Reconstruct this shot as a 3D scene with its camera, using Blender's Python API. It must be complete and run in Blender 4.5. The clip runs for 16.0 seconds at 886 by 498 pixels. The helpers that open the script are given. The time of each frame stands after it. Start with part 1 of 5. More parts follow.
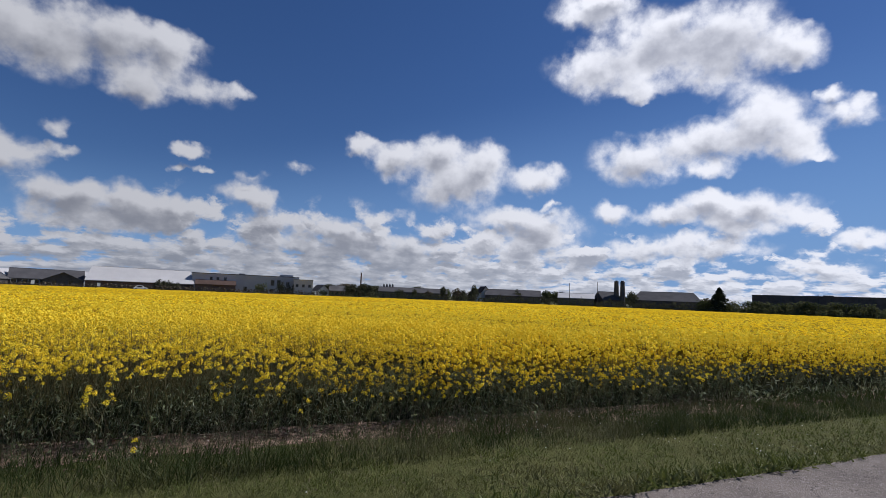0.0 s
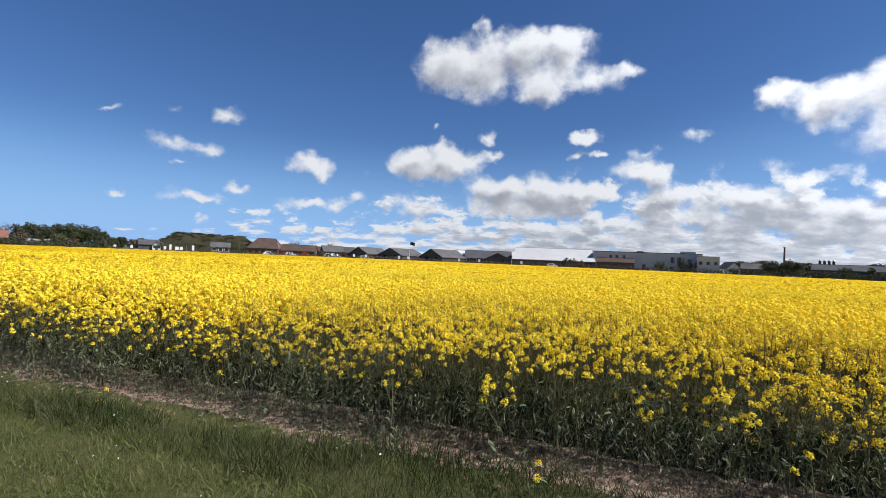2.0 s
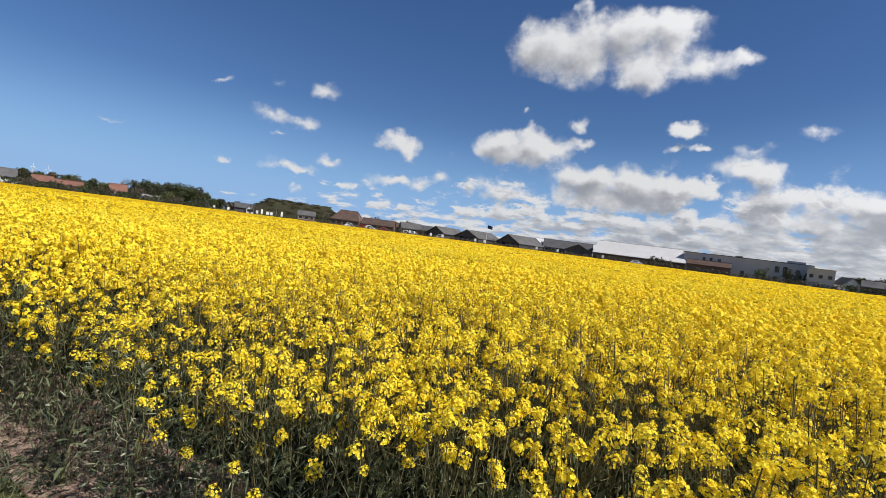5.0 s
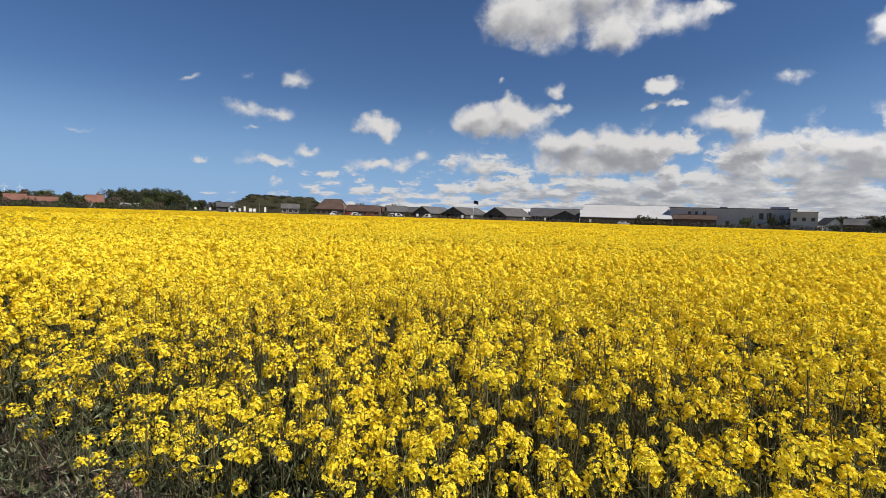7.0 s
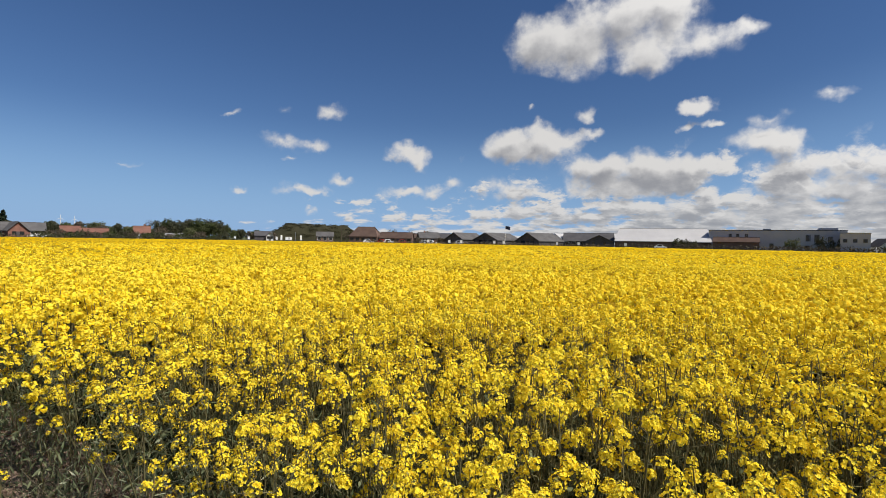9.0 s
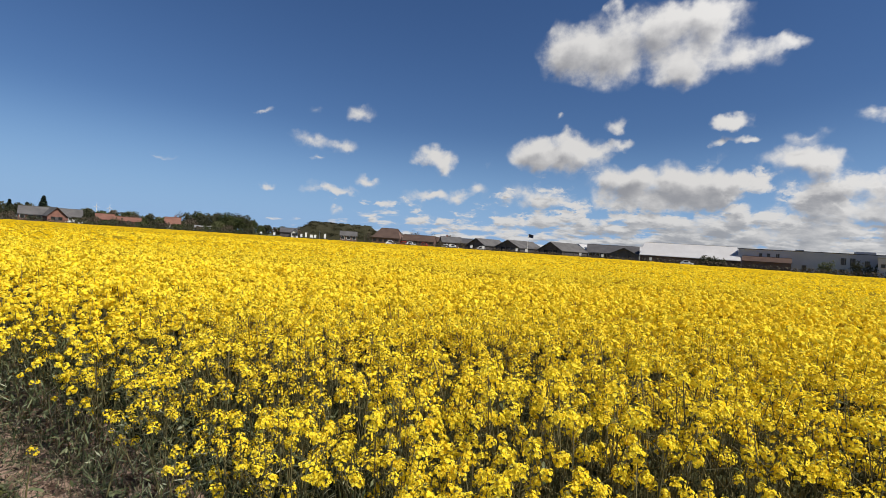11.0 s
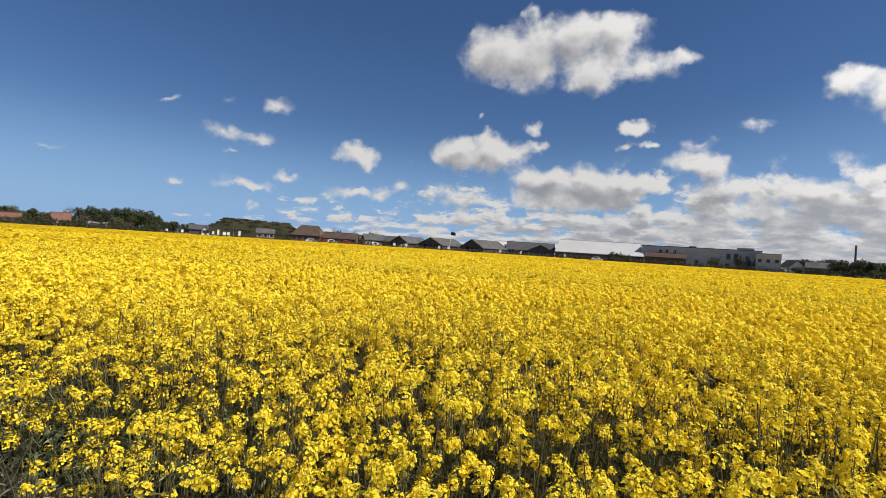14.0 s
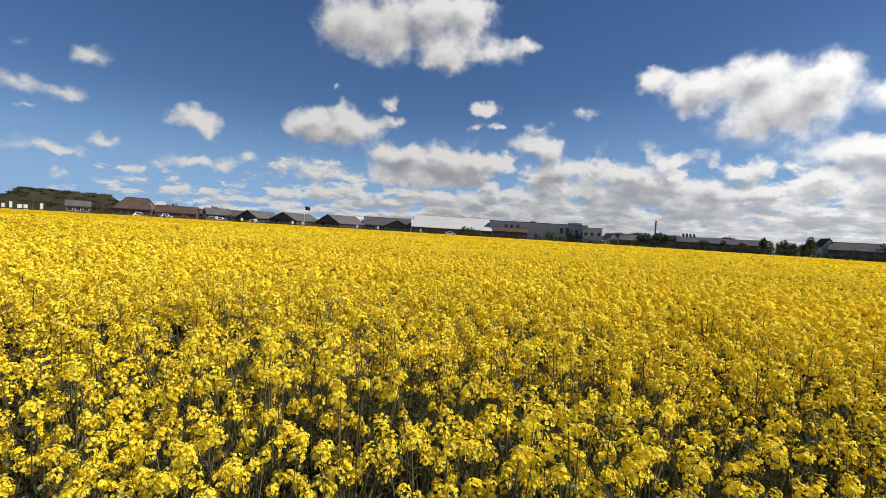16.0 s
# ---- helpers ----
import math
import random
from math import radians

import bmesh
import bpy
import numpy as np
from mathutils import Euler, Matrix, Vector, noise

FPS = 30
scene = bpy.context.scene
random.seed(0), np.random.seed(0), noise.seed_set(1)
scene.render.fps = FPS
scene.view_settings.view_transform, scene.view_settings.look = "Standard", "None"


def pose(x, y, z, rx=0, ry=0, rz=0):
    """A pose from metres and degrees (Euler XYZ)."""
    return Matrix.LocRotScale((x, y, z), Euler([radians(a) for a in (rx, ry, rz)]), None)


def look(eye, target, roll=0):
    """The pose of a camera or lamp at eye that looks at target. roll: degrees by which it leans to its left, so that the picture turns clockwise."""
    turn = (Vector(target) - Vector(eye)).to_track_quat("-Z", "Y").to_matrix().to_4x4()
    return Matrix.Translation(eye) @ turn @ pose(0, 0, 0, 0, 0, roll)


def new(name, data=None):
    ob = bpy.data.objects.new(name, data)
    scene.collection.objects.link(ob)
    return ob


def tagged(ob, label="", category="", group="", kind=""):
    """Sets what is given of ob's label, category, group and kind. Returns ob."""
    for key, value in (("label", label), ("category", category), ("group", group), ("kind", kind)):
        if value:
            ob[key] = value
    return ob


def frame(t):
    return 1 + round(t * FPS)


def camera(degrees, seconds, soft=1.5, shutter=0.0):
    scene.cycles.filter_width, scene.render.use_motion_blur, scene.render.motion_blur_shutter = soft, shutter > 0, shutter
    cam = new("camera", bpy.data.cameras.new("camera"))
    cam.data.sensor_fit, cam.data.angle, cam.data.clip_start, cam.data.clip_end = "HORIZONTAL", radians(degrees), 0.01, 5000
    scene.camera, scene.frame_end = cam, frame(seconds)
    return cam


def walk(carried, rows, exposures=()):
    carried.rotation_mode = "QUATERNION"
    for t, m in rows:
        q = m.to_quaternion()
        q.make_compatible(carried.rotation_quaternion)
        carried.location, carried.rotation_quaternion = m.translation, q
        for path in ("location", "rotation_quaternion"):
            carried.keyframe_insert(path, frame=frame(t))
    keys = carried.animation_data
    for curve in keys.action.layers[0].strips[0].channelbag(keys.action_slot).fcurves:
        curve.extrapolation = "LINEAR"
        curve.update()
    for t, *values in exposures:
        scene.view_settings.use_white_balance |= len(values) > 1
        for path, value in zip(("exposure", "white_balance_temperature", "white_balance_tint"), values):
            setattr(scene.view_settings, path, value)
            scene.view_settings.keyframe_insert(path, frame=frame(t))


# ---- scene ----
cam = camera(84.9, 16.0, soft=0.8)
walk(cam, [
    (0.0, pose(-0.001, 0.001, 1.720, 95.65, -2.25, -23.04)),
    (0.5, pose(-0.015, 0.559, 1.646, 94.00, -1.27, -13.62)),
    (1.0, pose(-0.029, 1.053, 1.578, 91.94, -2.28, -0.40)),
    (1.5, pose(-0.085, 1.603, 1.610, 90.95, -3.21, 9.97)),
    (2.0, pose(-0.212, 2.106, 1.618, 91.13, -2.40, 21.60)),
    (2.5, pose(-0.317, 2.571, 1.598, 91.71, -5.38, 29.32)),
    (3.0, pose(-0.402, 3.011, 1.586, 90.50, -6.06, 38.14)),
    (3.5, pose(-0.521, 3.465, 1.577, 90.49, -7.06, 30.89)),
    (3.7, pose(-0.576, 3.678, 1.553, 91.11, -6.63, 30.46)),
    (5.8, pose(-0.767, 4.890, 1.508, 86.83, -8.40, 31.80)),
    (6.0, pose(-0.777, 4.897, 1.525, 88.81, -8.52, 32.57)),
    (6.5, pose(-0.793, 4.916, 1.571, 92.73, -6.89, 32.21)),
    (7.0, pose(-0.774, 4.929, 1.607, 86.01, -1.78, 29.30)),
    (7.5, pose(-0.766, 4.904, 1.632, 86.73, -0.71, 25.48)),
    (8.0, pose(-0.774, 4.904, 1.628, 88.76, -0.10, 24.51)),
    (8.5, pose(-0.807, 4.899, 1.621, 89.02, -0.49, 26.73)),
    (9.0, pose(-0.833, 4.873, 1.611, 89.00, -1.06, 33.04)),
    (9.2, pose(-0.833, 4.867, 1.614, 88.79, -1.47, 35.45)),
    (11.3, pose(-0.824, 4.847, 1.621, 89.27, -4.39, 36.09)),
    (11.5, pose(-0.826, 4.829, 1.625, 88.83, -3.79, 38.12)),
    (12.0, pose(-0.867, 4.815, 1.615, 88.83, -3.78, 44.53)),
    (12.5, pose(-0.870, 4.802, 1.614, 89.46, -4.87, 50.18)),
    (13.0, pose(-0.830, 4.846, 1.615, 90.26, -4.34, 45.16)),
    (13.5, pose(-0.760, 4.880, 1.606, 90.27, -3.76, 36.04)),
    (14.0, pose(-0.737, 4.905, 1.604, 89.74, -3.69, 26.58)),
    (14.5, pose(-0.729, 4.908, 1.602, 89.40, -3.73, 23.00)),
    (15.0, pose(-0.696, 4.941, 1.583, 88.90, -3.76, 19.22)),
    (15.5, pose(-0.661, 4.971, 1.574, 88.20, -3.55, 14.20)),
    (16.0, pose(-0.631, 4.963, 1.573, 87.88, -3.51, 9.81)),
], exposures=[(0.0, -0.16, 5950, 14), (1.0, 0.18, 6020, 12), (1.5, 0.45, 6050, 11), (3.5, 0.42, 6100, 10), (7.0, 0.20, 6550, 10), (16.0, 0.20, 6550, 10)])

# ---- sky, clouds and sun ----
SUN_AZ, SUN_EL = -88.0, 50.0      # azimuth counted to the left of +y


def toward(az, el=0.0):
    a, e = radians(az), radians(el)
    return Vector((-math.sin(a) * math.cos(e), math.cos(a) * math.cos(e), math.sin(e)))


class Net:
    """A small helper to wire shader nodes."""

    def __init__(self, tree):
        self.t = tree

    def node(self, kind, **props):
        n = self.t.nodes.new(kind)
        for k, v in props.items():
            if k == "operation":
                n.operation = v
            elif k == "blend":
                n.data_type, n.blend_type = "RGBA", v
            elif k == "vtype":
                n.vector_type = v
            elif k == "gradient":
                n.gradient_type = v
        return n

    def put(self, sock, v):
        if isinstance(v, bpy.types.NodeSocket):
            self.t.links.new(v, sock)
        else:
            sock.default_value = v

    def math(self, op, a, b=0.0, c=0.0, clamp=False):
        n = self.node("ShaderNodeMath", operation=op)
        n.use_clamp = clamp
        for s, v in zip(n.inputs, (a, b, c)):
            self.put(s, v)
        return n.outputs[0]

    def vmath(self, op, a, b=(0, 0, 0)):
        n = self.node("ShaderNodeVectorMath", operation=op)
        self.put(n.inputs[0], a)
        self.put(n.inputs[3] if op == "SCALE" else n.inputs[1], b)
        return n.outputs[1] if op in ("DOT_PRODUCT", "LENGTH") else n.outputs[0]

    def noise(self, vec, scale, detail=4.0, rough=0.55, dist=0.0, colour=False):
        n = self.node("ShaderNodeTexNoise")
        self.put(n.inputs["Vector"], vec)
        self.put(n.inputs["Scale"], scale)
        n.inputs["Detail"].default_value, n.inputs["Roughness"].default_value = detail, rough
        n.inputs["Distortion"].default_value = dist
        return n.outputs["Color" if colour else "Fac"]

    def smooth(self, v, lo, hi, a=0.0, b=1.0):
        n = self.node("ShaderNodeMapRange")
        n.interpolation_type = "SMOOTHSTEP"
        for s, x in zip(n.inputs, (v, lo, hi, a, b)):
            self.put(s, x)
        return n.outputs[0]

    def mix(self, fac, a, b, blend="MIX"):
        n = self.node("ShaderNodeMix", blend=blend)
        self.put(n.inputs[0], fac)
        self.put(n.inputs[6], a)
        self.put(n.inputs[7], b)
        return n.outputs[2]


# the cumulus field: one group that answers how thick the cloud is in a direction
cover = bpy.data.node_groups.new("cloud_cover", "ShaderNodeTree")
cover.interface.new_socket("Direction", in_out="INPUT", socket_type="NodeSocketVector")
cover.interface.new_socket("Cover", in_out="OUTPUT", socket_type="NodeSocketFloat")
cover.interface.new_socket("Mass", in_out="OUTPUT", socket_type="NodeSocketFloat")
cn = Net(cover)
c_in, c_out = cover.nodes.new("NodeGroupInput"), cover.nodes.new("NodeGroupOutput")
wob = cn.vmath("SUBTRACT", cn.noise(c_in.outputs[0], 9.0, 3.0, 0.6, colour=True), (0.5, 0.5, 0.5))
wob2 = cn.vmath("SUBTRACT", cn.noise(c_in.outputs[0], 30.0, 3.5, 0.52, colour=True), (0.5, 0.5, 0.5))
bent = cn.vmath("ADD", cn.vmath("ADD", c_in.outputs[0], cn.vmath("SCALE", wob, 0.046)), cn.vmath("SCALE", wob2, 0.040))
cloud_sum = [None]


def puff(az, el, w, h, tilt=0.0, size=1.34, thin=1.0):
    """One rounded mass of a cloud: its direction, half width and half height in degrees."""
    d = toward(az, el)
    m = Matrix.Rotation(radians(az), 3, "Z") @ Matrix.Rotation(radians(el), 3, "X") @ Matrix.Rotation(radians(-tilt), 3, "Y")
    n = cn.node("ShaderNodeMapping")
    n.vector_type = "TEXTURE"
    cn.put(n.inputs["Vector"], bent)
    n.inputs["Location"].default_value = d
    n.inputs["Rotation"].default_value = m.to_euler("XYZ")
    n.inputs["Scale"].default_value = (math.tan(radians(w)) * size, 0.5, math.tan(radians(h)) * size)
    g = cn.node("ShaderNodeTexGradient", gradient="SPHERICAL")
    cn.put(g.inputs[0], n.outputs[0])
    thick = g.outputs[1] if thin == 1.0 else cn.math("MULTIPLY", g.outputs[1], thin)
    cloud_sum[0] = thick if cloud_sum[0] is None else cn.math("MULTIPLY_ADD", cn.math("SUBTRACT", 1.0, cloud_sum[0]), thick, cloud_sum[0])


# great cloud high on the right
puff(-40.6, 25.4, 5.0, 2.8, -7); puff(-47.3, 26.8, 5.3, 3.7, -11); puff(-53.4, 26.0, 5.0, 4.0, -13)
puff(-59.2, 24.5, 2.7, 1.7, -15); puff(-45.6, 23.0, 2.9, 1.2, -8); puff(-39.2, 31.2, 3.8, 1.8, -8); puff(-41.8, 32.0, 2.7, 1.3, -9)
# long cloud below it
puff(-44.9, 15.7, 4.9, 2.7, -5); puff(-51.9, 17.2, 4.6, 2.0, -8); puff(-56.9, 18.6, 3.7, 2.9, -10); puff(-59.0, 16.2, 2.5, 2.1, -9)
puff(-63.3, 17.9, 2.3, 1.2, -12); puff(-51.6, 14.3, 2.5, 1.1, -5); puff(-61.4, 14.6, 1.2, 0.6, -10, 1.34, 0.6); puff(-62.1, 19.9, 1.2, 0.7, -13)
# layered low clouds on the right
puff(-51.5, 10.5, 3.0, 1.5, -3); puff(-56.0, 10.2, 4.9, 1.6, -4); puff(-60.1, 8.6, 2.5, 1.1, -4); puff(-47.8, 9.5, 3.2, 1.2, -2)
puff(-41.9, 10.2, 2.3, 1.3, -1); puff(-54.1, 8.3, 4.2, 1.1, -3); puff(-46.1, 6.1, 5.4, 1.5); puff(-52.5, 6.1, 4.8, 1.3, -1)
puff(-64.5, 6.8, 2.2, 1.0, -3); puff(-39.5, 4.8, 5.4, 1.3, 1); puff(-60.8, 3.8, 3.6, 0.8)
# horned cloud
puff(-12.6, 16.8, 1.8, 1.3, 5); puff(-16.7, 15.6, 3.3, 1.9, 3); puff(-22.1, 16.6, 3.3, 2.4, 2); puff(-23.6, 13.1, 5.3, 2.9, 1)
puff(-27.6, 15.8, 2.9, 2.6, 1); puff(-33.7, 13.9, 3.2, 1.8, -1); puff(-35.3, 10.9, 0.9, 0.5); puff(-29.8, 9.3, 5.2, 1.6, 1)
puff(-34.4, 8.0, 5.0, 2.3); puff(-31.9, 6.0, 5.8, 1.6, 1)
# big high cloud over the barns
puff(22.8, 21.5, 3.0, 2.8, 7); puff(18.2, 21.5, 3.7, 3.4, 5); puff(13.0, 23.4, 3.7, 2.5, 3); puff(8.2, 23.0, 3.1, 2.3, 2)
puff(10.7, 19.7, 2.8, 1.8, 3); puff(4.7, 20.2, 3.1, 1.5, 1, 1.3, 0.72); puff(1.4, 20.8, 1.8, 0.9, 0, 1.3, 0.6); puff(17.8, 25.7, 0.7, 0.8, 6, 1.34, 0.6)
# small fair-weather clouds
puff(46.1, 14.6, 1.7, 1.0, 14, 1.34, 0.62); puff(51.5, 14.0, 1.0, 0.6, 16, 1.3, 0.36); puff(38.0, 10.2, 1.6, 1.1, 9); puff(36.1, 9.5, 1.5, 1.2, 8)
puff(25.3, 10.9, 2.8, 1.9, 6); puff(22.1, 11.6, 2.5, 2.2, 5); puff(19.8, 10.9, 2.6, 1.8, 5); puff(22.6, 13.2, 0.9, 0.7, 6, 1.34, 0.66)
puff(17.1, 14.0, 1.0, 0.9, 5, 1.34, 0.66); puff(16.7, 12.0, 1.3, 0.6, 4, 1.34, 0.66); puff(5.6, 14.5, 1.6, 0.9, 2); puff(4.3, 12.5, 1.0, 0.5, 2, 1.34, 0.66)
puff(6.3, 12.5, 0.8, 0.5, 2, 1.34, 0.66); puff(-0.6, 12.7, 2.2, 0.6, 1, 1.3, 0.55); puff(-5.4, 13.7, 1.8, 0.6, -1, 1.34, 0.6); puff(23.0, 15.0, 0.7, 0.5, 6, 1.3, 0.34)
puff(-0.4, 10.4, 2.8, 1.6, 1); puff(-2.7, 9.8, 1.9, 1.0, 1)
puff(52.0, 10.3, 2.0, 0.8, 5, 1.34, 0.62); puff(48.6, 10.2, 2.5, 0.9, 4, 1.34, 0.75); puff(50.9, 8.8, 1.0, 0.3, 5, 1.34, 0.66); puff(56.2, 5.3, 1.0, 0.4, 5, 1.34, 0.66)
puff(50.2, 5.5, 3.0, 0.7, 5, 1.34, 0.66); puff(47.6, 5.4, 2.0, 0.5, 5, 1.34, 0.66); puff(44.9, 6.9, 1.6, 0.6, 4, 1.34, 0.66); puff(66.4, 7.0, 1.9, 0.4, 7, 1.3, 0.55)
puff(82.6, 9.6, 1.2, 0.5, 12, 1.3, 0.55); puff(56.6, 12.9, 0.9, 0.4, 6, 1.3, 0.55)
# rolls near the horizon
puff(16.0, 8.0, 3.3, 1.6, 4); puff(11.4, 8.3, 4.6, 1.8, 3); puff(6.6, 7.5, 3.3, 2.0, 3); puff(14.0, 6.4, 4.6, 1.3, 3)
puff(9.9, 6.4, 5.3, 1.2, 3); puff(-3.8, 8.0, 4.7, 0.9, 1); puff(-9.3, 7.4, 4.5, 1.2); puff(-14.5, 6.5, 4.6, 1.3)
puff(-19.4, 5.7, 4.3, 1.2); puff(-23.3, 5.7, 2.3, 0.7); puff(-2.0, 5.9, 2.8, 1.2, 2); puff(-6.4, 5.4, 4.8, 1.3, 2)
puff(-12.4, 4.9, 5.5, 1.5, 1); puff(-18.4, 4.2, 4.9, 1.1, 1); puff(37.2, 5.7, 3.8, 0.7, 6, 1.34, 0.66); puff(33.4, 6.5, 2.9, 0.9, 6, 1.34, 0.66)
puff(25.6, 6.2, 3.8, 1.4, 5, 1.34, 0.66); puff(23.7, 5.7, 2.5, 0.8, 5, 1.34, 0.66); puff(48.4, 3.2, 1.0, 0.5, 7, 1.34, 0.66)
# far ranks of small clouds, closing up towards the horizon and thinning to the left
sep = cn.node("ShaderNodeSeparateXYZ")
cn.put(sep.inputs[0], c_in.outputs[0])
over_ground = cn.math("ADD", cn.math("MAXIMUM", sep.outputs[2], 0.0), 0.03)
level = cn.vmath("NORMALIZE", cn.vmath("MULTIPLY", c_in.outputs[0], (1.0, 1.0, 0.0)))
plan = cn.vmath("SCALE", level, cn.math("POWER", over_ground, -0.26))
plan = cn.vmath("ADD", plan, cn.vmath("SCALE", wob2, 0.05))
ranks = cn.noise(plan, 8.5, 6.0, 0.56)
side = cn.math("ADD", cn.smooth(sep.outputs[0], -0.93, -0.62, -0.30, -0.02), cn.smooth(sep.outputs[0], -0.70, 0.0, 0.0, 0.18))
ranks = cn.math("ADD", ranks, cn.math("ADD", side, cn.smooth(sep.outputs[2], 0.02, 0.16, 0.05, -0.16)))
ranks = cn.math("SUBTRACT", ranks, cn.smooth(sep.outputs[0], 0.45, 0.85, 0.0, 0.10))
ranks = cn.smooth(ranks, 0.40, 0.68, 0.0, 0.85)
ranks = cn.math("MULTIPLY", ranks, cn.smooth(sep.outputs[2], 0.13, 0.22, 1.0, 0.0))
veil = cn.math("MULTIPLY", cn.smooth(sep.outputs[0], -0.5, 0.0), cn.smooth(sep.outputs[2], 0.005, 0.10, 0.24, 0.0))
ranks = cn.math("MAXIMUM", ranks, veil)
total = cn.math("MAXIMUM", cloud_sum[0], ranks)
mass = total
fluff = cn.math("SUBTRACT", cn.noise(c_in.outputs[0], 22.0, 5.0, 0.56), 0.5)
total = cn.math("ADD", total, cn.math("MULTIPLY", fluff, cn.smooth(total, 0.05, 0.40, 0.0, 1.25)))
folds = cn.math("SUBTRACT", cn.noise(plan, 10.5, 6.0, 0.56), 0.5)
total = cn.math("ADD", total, cn.math("MULTIPLY", cn.math("MULTIPLY", folds, cn.smooth(sep.outputs[2], 0.06, 0.22, 1.5, 0.0)), cn.smooth(mass, 0.10, 0.40)))
mass = cn.math("ADD", mass, cn.math("MULTIPLY", folds, cn.smooth(sep.outputs[2], 0.05, 0.22, 1.5, 0.2)))
mass = cn.math("ADD", mass, cn.math("MULTIPLY", fluff, 0.45))
cn.put(c_out.inputs[0], total)
cn.put(c_out.inputs[1], mass)

world = bpy.data.worlds.new("open_sky")
scene.world = world
world.use_nodes = True
world.node_tree.nodes.clear()
wn = Net(world.node_tree)
coord = wn.node("ShaderNodeTexCoord").outputs["Generated"]
sky = wn.node("ShaderNodeTexSky")
sky.sky_type, sky.sun_disc = "NISHITA", False
sky.sun_elevation, sky.sun_rotation = radians(SUN_EL), radians(-SUN_AZ)
sky.air_density, sky.dust_density, sky.ozone_density = 1.0, 0.1, 4.0


def covered(vec):
    g = wn.node("ShaderNodeGroup")
    g.node_tree = cover
    wn.put(g.inputs[0], vec)
    return g.outputs[0], g.outputs[1]


here, mass_here = covered(coord)
low = wn.node("ShaderNodeSeparateXYZ")
wn.put(low.inputs[0], coord)
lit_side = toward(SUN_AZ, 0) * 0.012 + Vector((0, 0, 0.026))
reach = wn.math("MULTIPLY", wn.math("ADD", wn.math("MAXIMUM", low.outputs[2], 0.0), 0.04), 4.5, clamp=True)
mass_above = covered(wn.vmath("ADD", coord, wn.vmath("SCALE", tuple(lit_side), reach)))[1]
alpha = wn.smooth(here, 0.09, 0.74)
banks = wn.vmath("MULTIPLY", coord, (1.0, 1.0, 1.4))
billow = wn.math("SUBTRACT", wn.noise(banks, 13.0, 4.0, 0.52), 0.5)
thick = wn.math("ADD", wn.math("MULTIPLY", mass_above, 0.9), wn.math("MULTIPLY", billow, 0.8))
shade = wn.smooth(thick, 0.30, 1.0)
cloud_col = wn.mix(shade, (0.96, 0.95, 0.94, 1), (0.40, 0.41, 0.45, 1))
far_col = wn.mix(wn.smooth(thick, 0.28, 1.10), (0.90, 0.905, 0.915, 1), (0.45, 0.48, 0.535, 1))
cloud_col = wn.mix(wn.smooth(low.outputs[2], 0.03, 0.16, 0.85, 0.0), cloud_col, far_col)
bg_sky, bg_cloud = wn.node("ShaderNodeBackground"), wn.node("ShaderNodeBackground")
vivid = wn.node("ShaderNodeHueSaturation")
vivid.inputs["Saturation"].default_value = 1.09
wn.put(vivid.inputs["Color"], sky.outputs[0])
clear = wn.mix(1.0, vivid.outputs[0], (0.82, 0.92, 1.12, 1), "MULTIPLY")
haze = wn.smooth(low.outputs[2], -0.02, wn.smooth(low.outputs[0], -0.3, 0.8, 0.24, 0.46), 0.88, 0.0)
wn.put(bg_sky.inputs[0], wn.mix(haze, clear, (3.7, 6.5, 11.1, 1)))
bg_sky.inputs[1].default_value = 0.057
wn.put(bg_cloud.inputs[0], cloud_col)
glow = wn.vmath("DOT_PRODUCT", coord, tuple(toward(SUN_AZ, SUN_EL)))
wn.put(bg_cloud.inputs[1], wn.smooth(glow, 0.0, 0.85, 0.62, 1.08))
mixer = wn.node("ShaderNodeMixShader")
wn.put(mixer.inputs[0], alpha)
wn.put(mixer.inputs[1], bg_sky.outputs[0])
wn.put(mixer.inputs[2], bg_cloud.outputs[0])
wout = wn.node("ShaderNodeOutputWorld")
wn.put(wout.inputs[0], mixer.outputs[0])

sun = new("sun", bpy.data.lights.new("sun", "SUN"))
sun.data.energy, sun.data.angle, sun.data.color = 5.0, radians(0.53), (1.0, 0.95, 0.87)
sun.matrix_world = look(toward(SUN_AZ, SUN_EL) * 100, (0, 0, 0))

# ---- materials ----
def material(name, rough=0.8, spec=0.3, metal=0.0):
    m = bpy.data.materials.new(name)
    m.use_nodes = True
    net = Net(m.node_tree)
    bsdf = m.node_tree.nodes["Principled BSDF"]
    bsdf.inputs["Roughness"].default_value = rough
    bsdf.inputs["Specular IOR Level"].default_value = spec
    bsdf.inputs["Metallic"].default_value = metal
    return m, net, bsdf


def place_of(net):
    return net.node("ShaderNodeNewGeometry").outputs["Position"]


def bump(net, bsdf, height, strength=0.4, distance=0.02):
    b = net.node("ShaderNodeBump")
    b.inputs["Strength"].default_value, b.inputs["Distance"].default_value = strength, distance
    net.put(b.inputs["Height"], height)
    net.put(bsdf.inputs["Normal"], b.outputs[0])


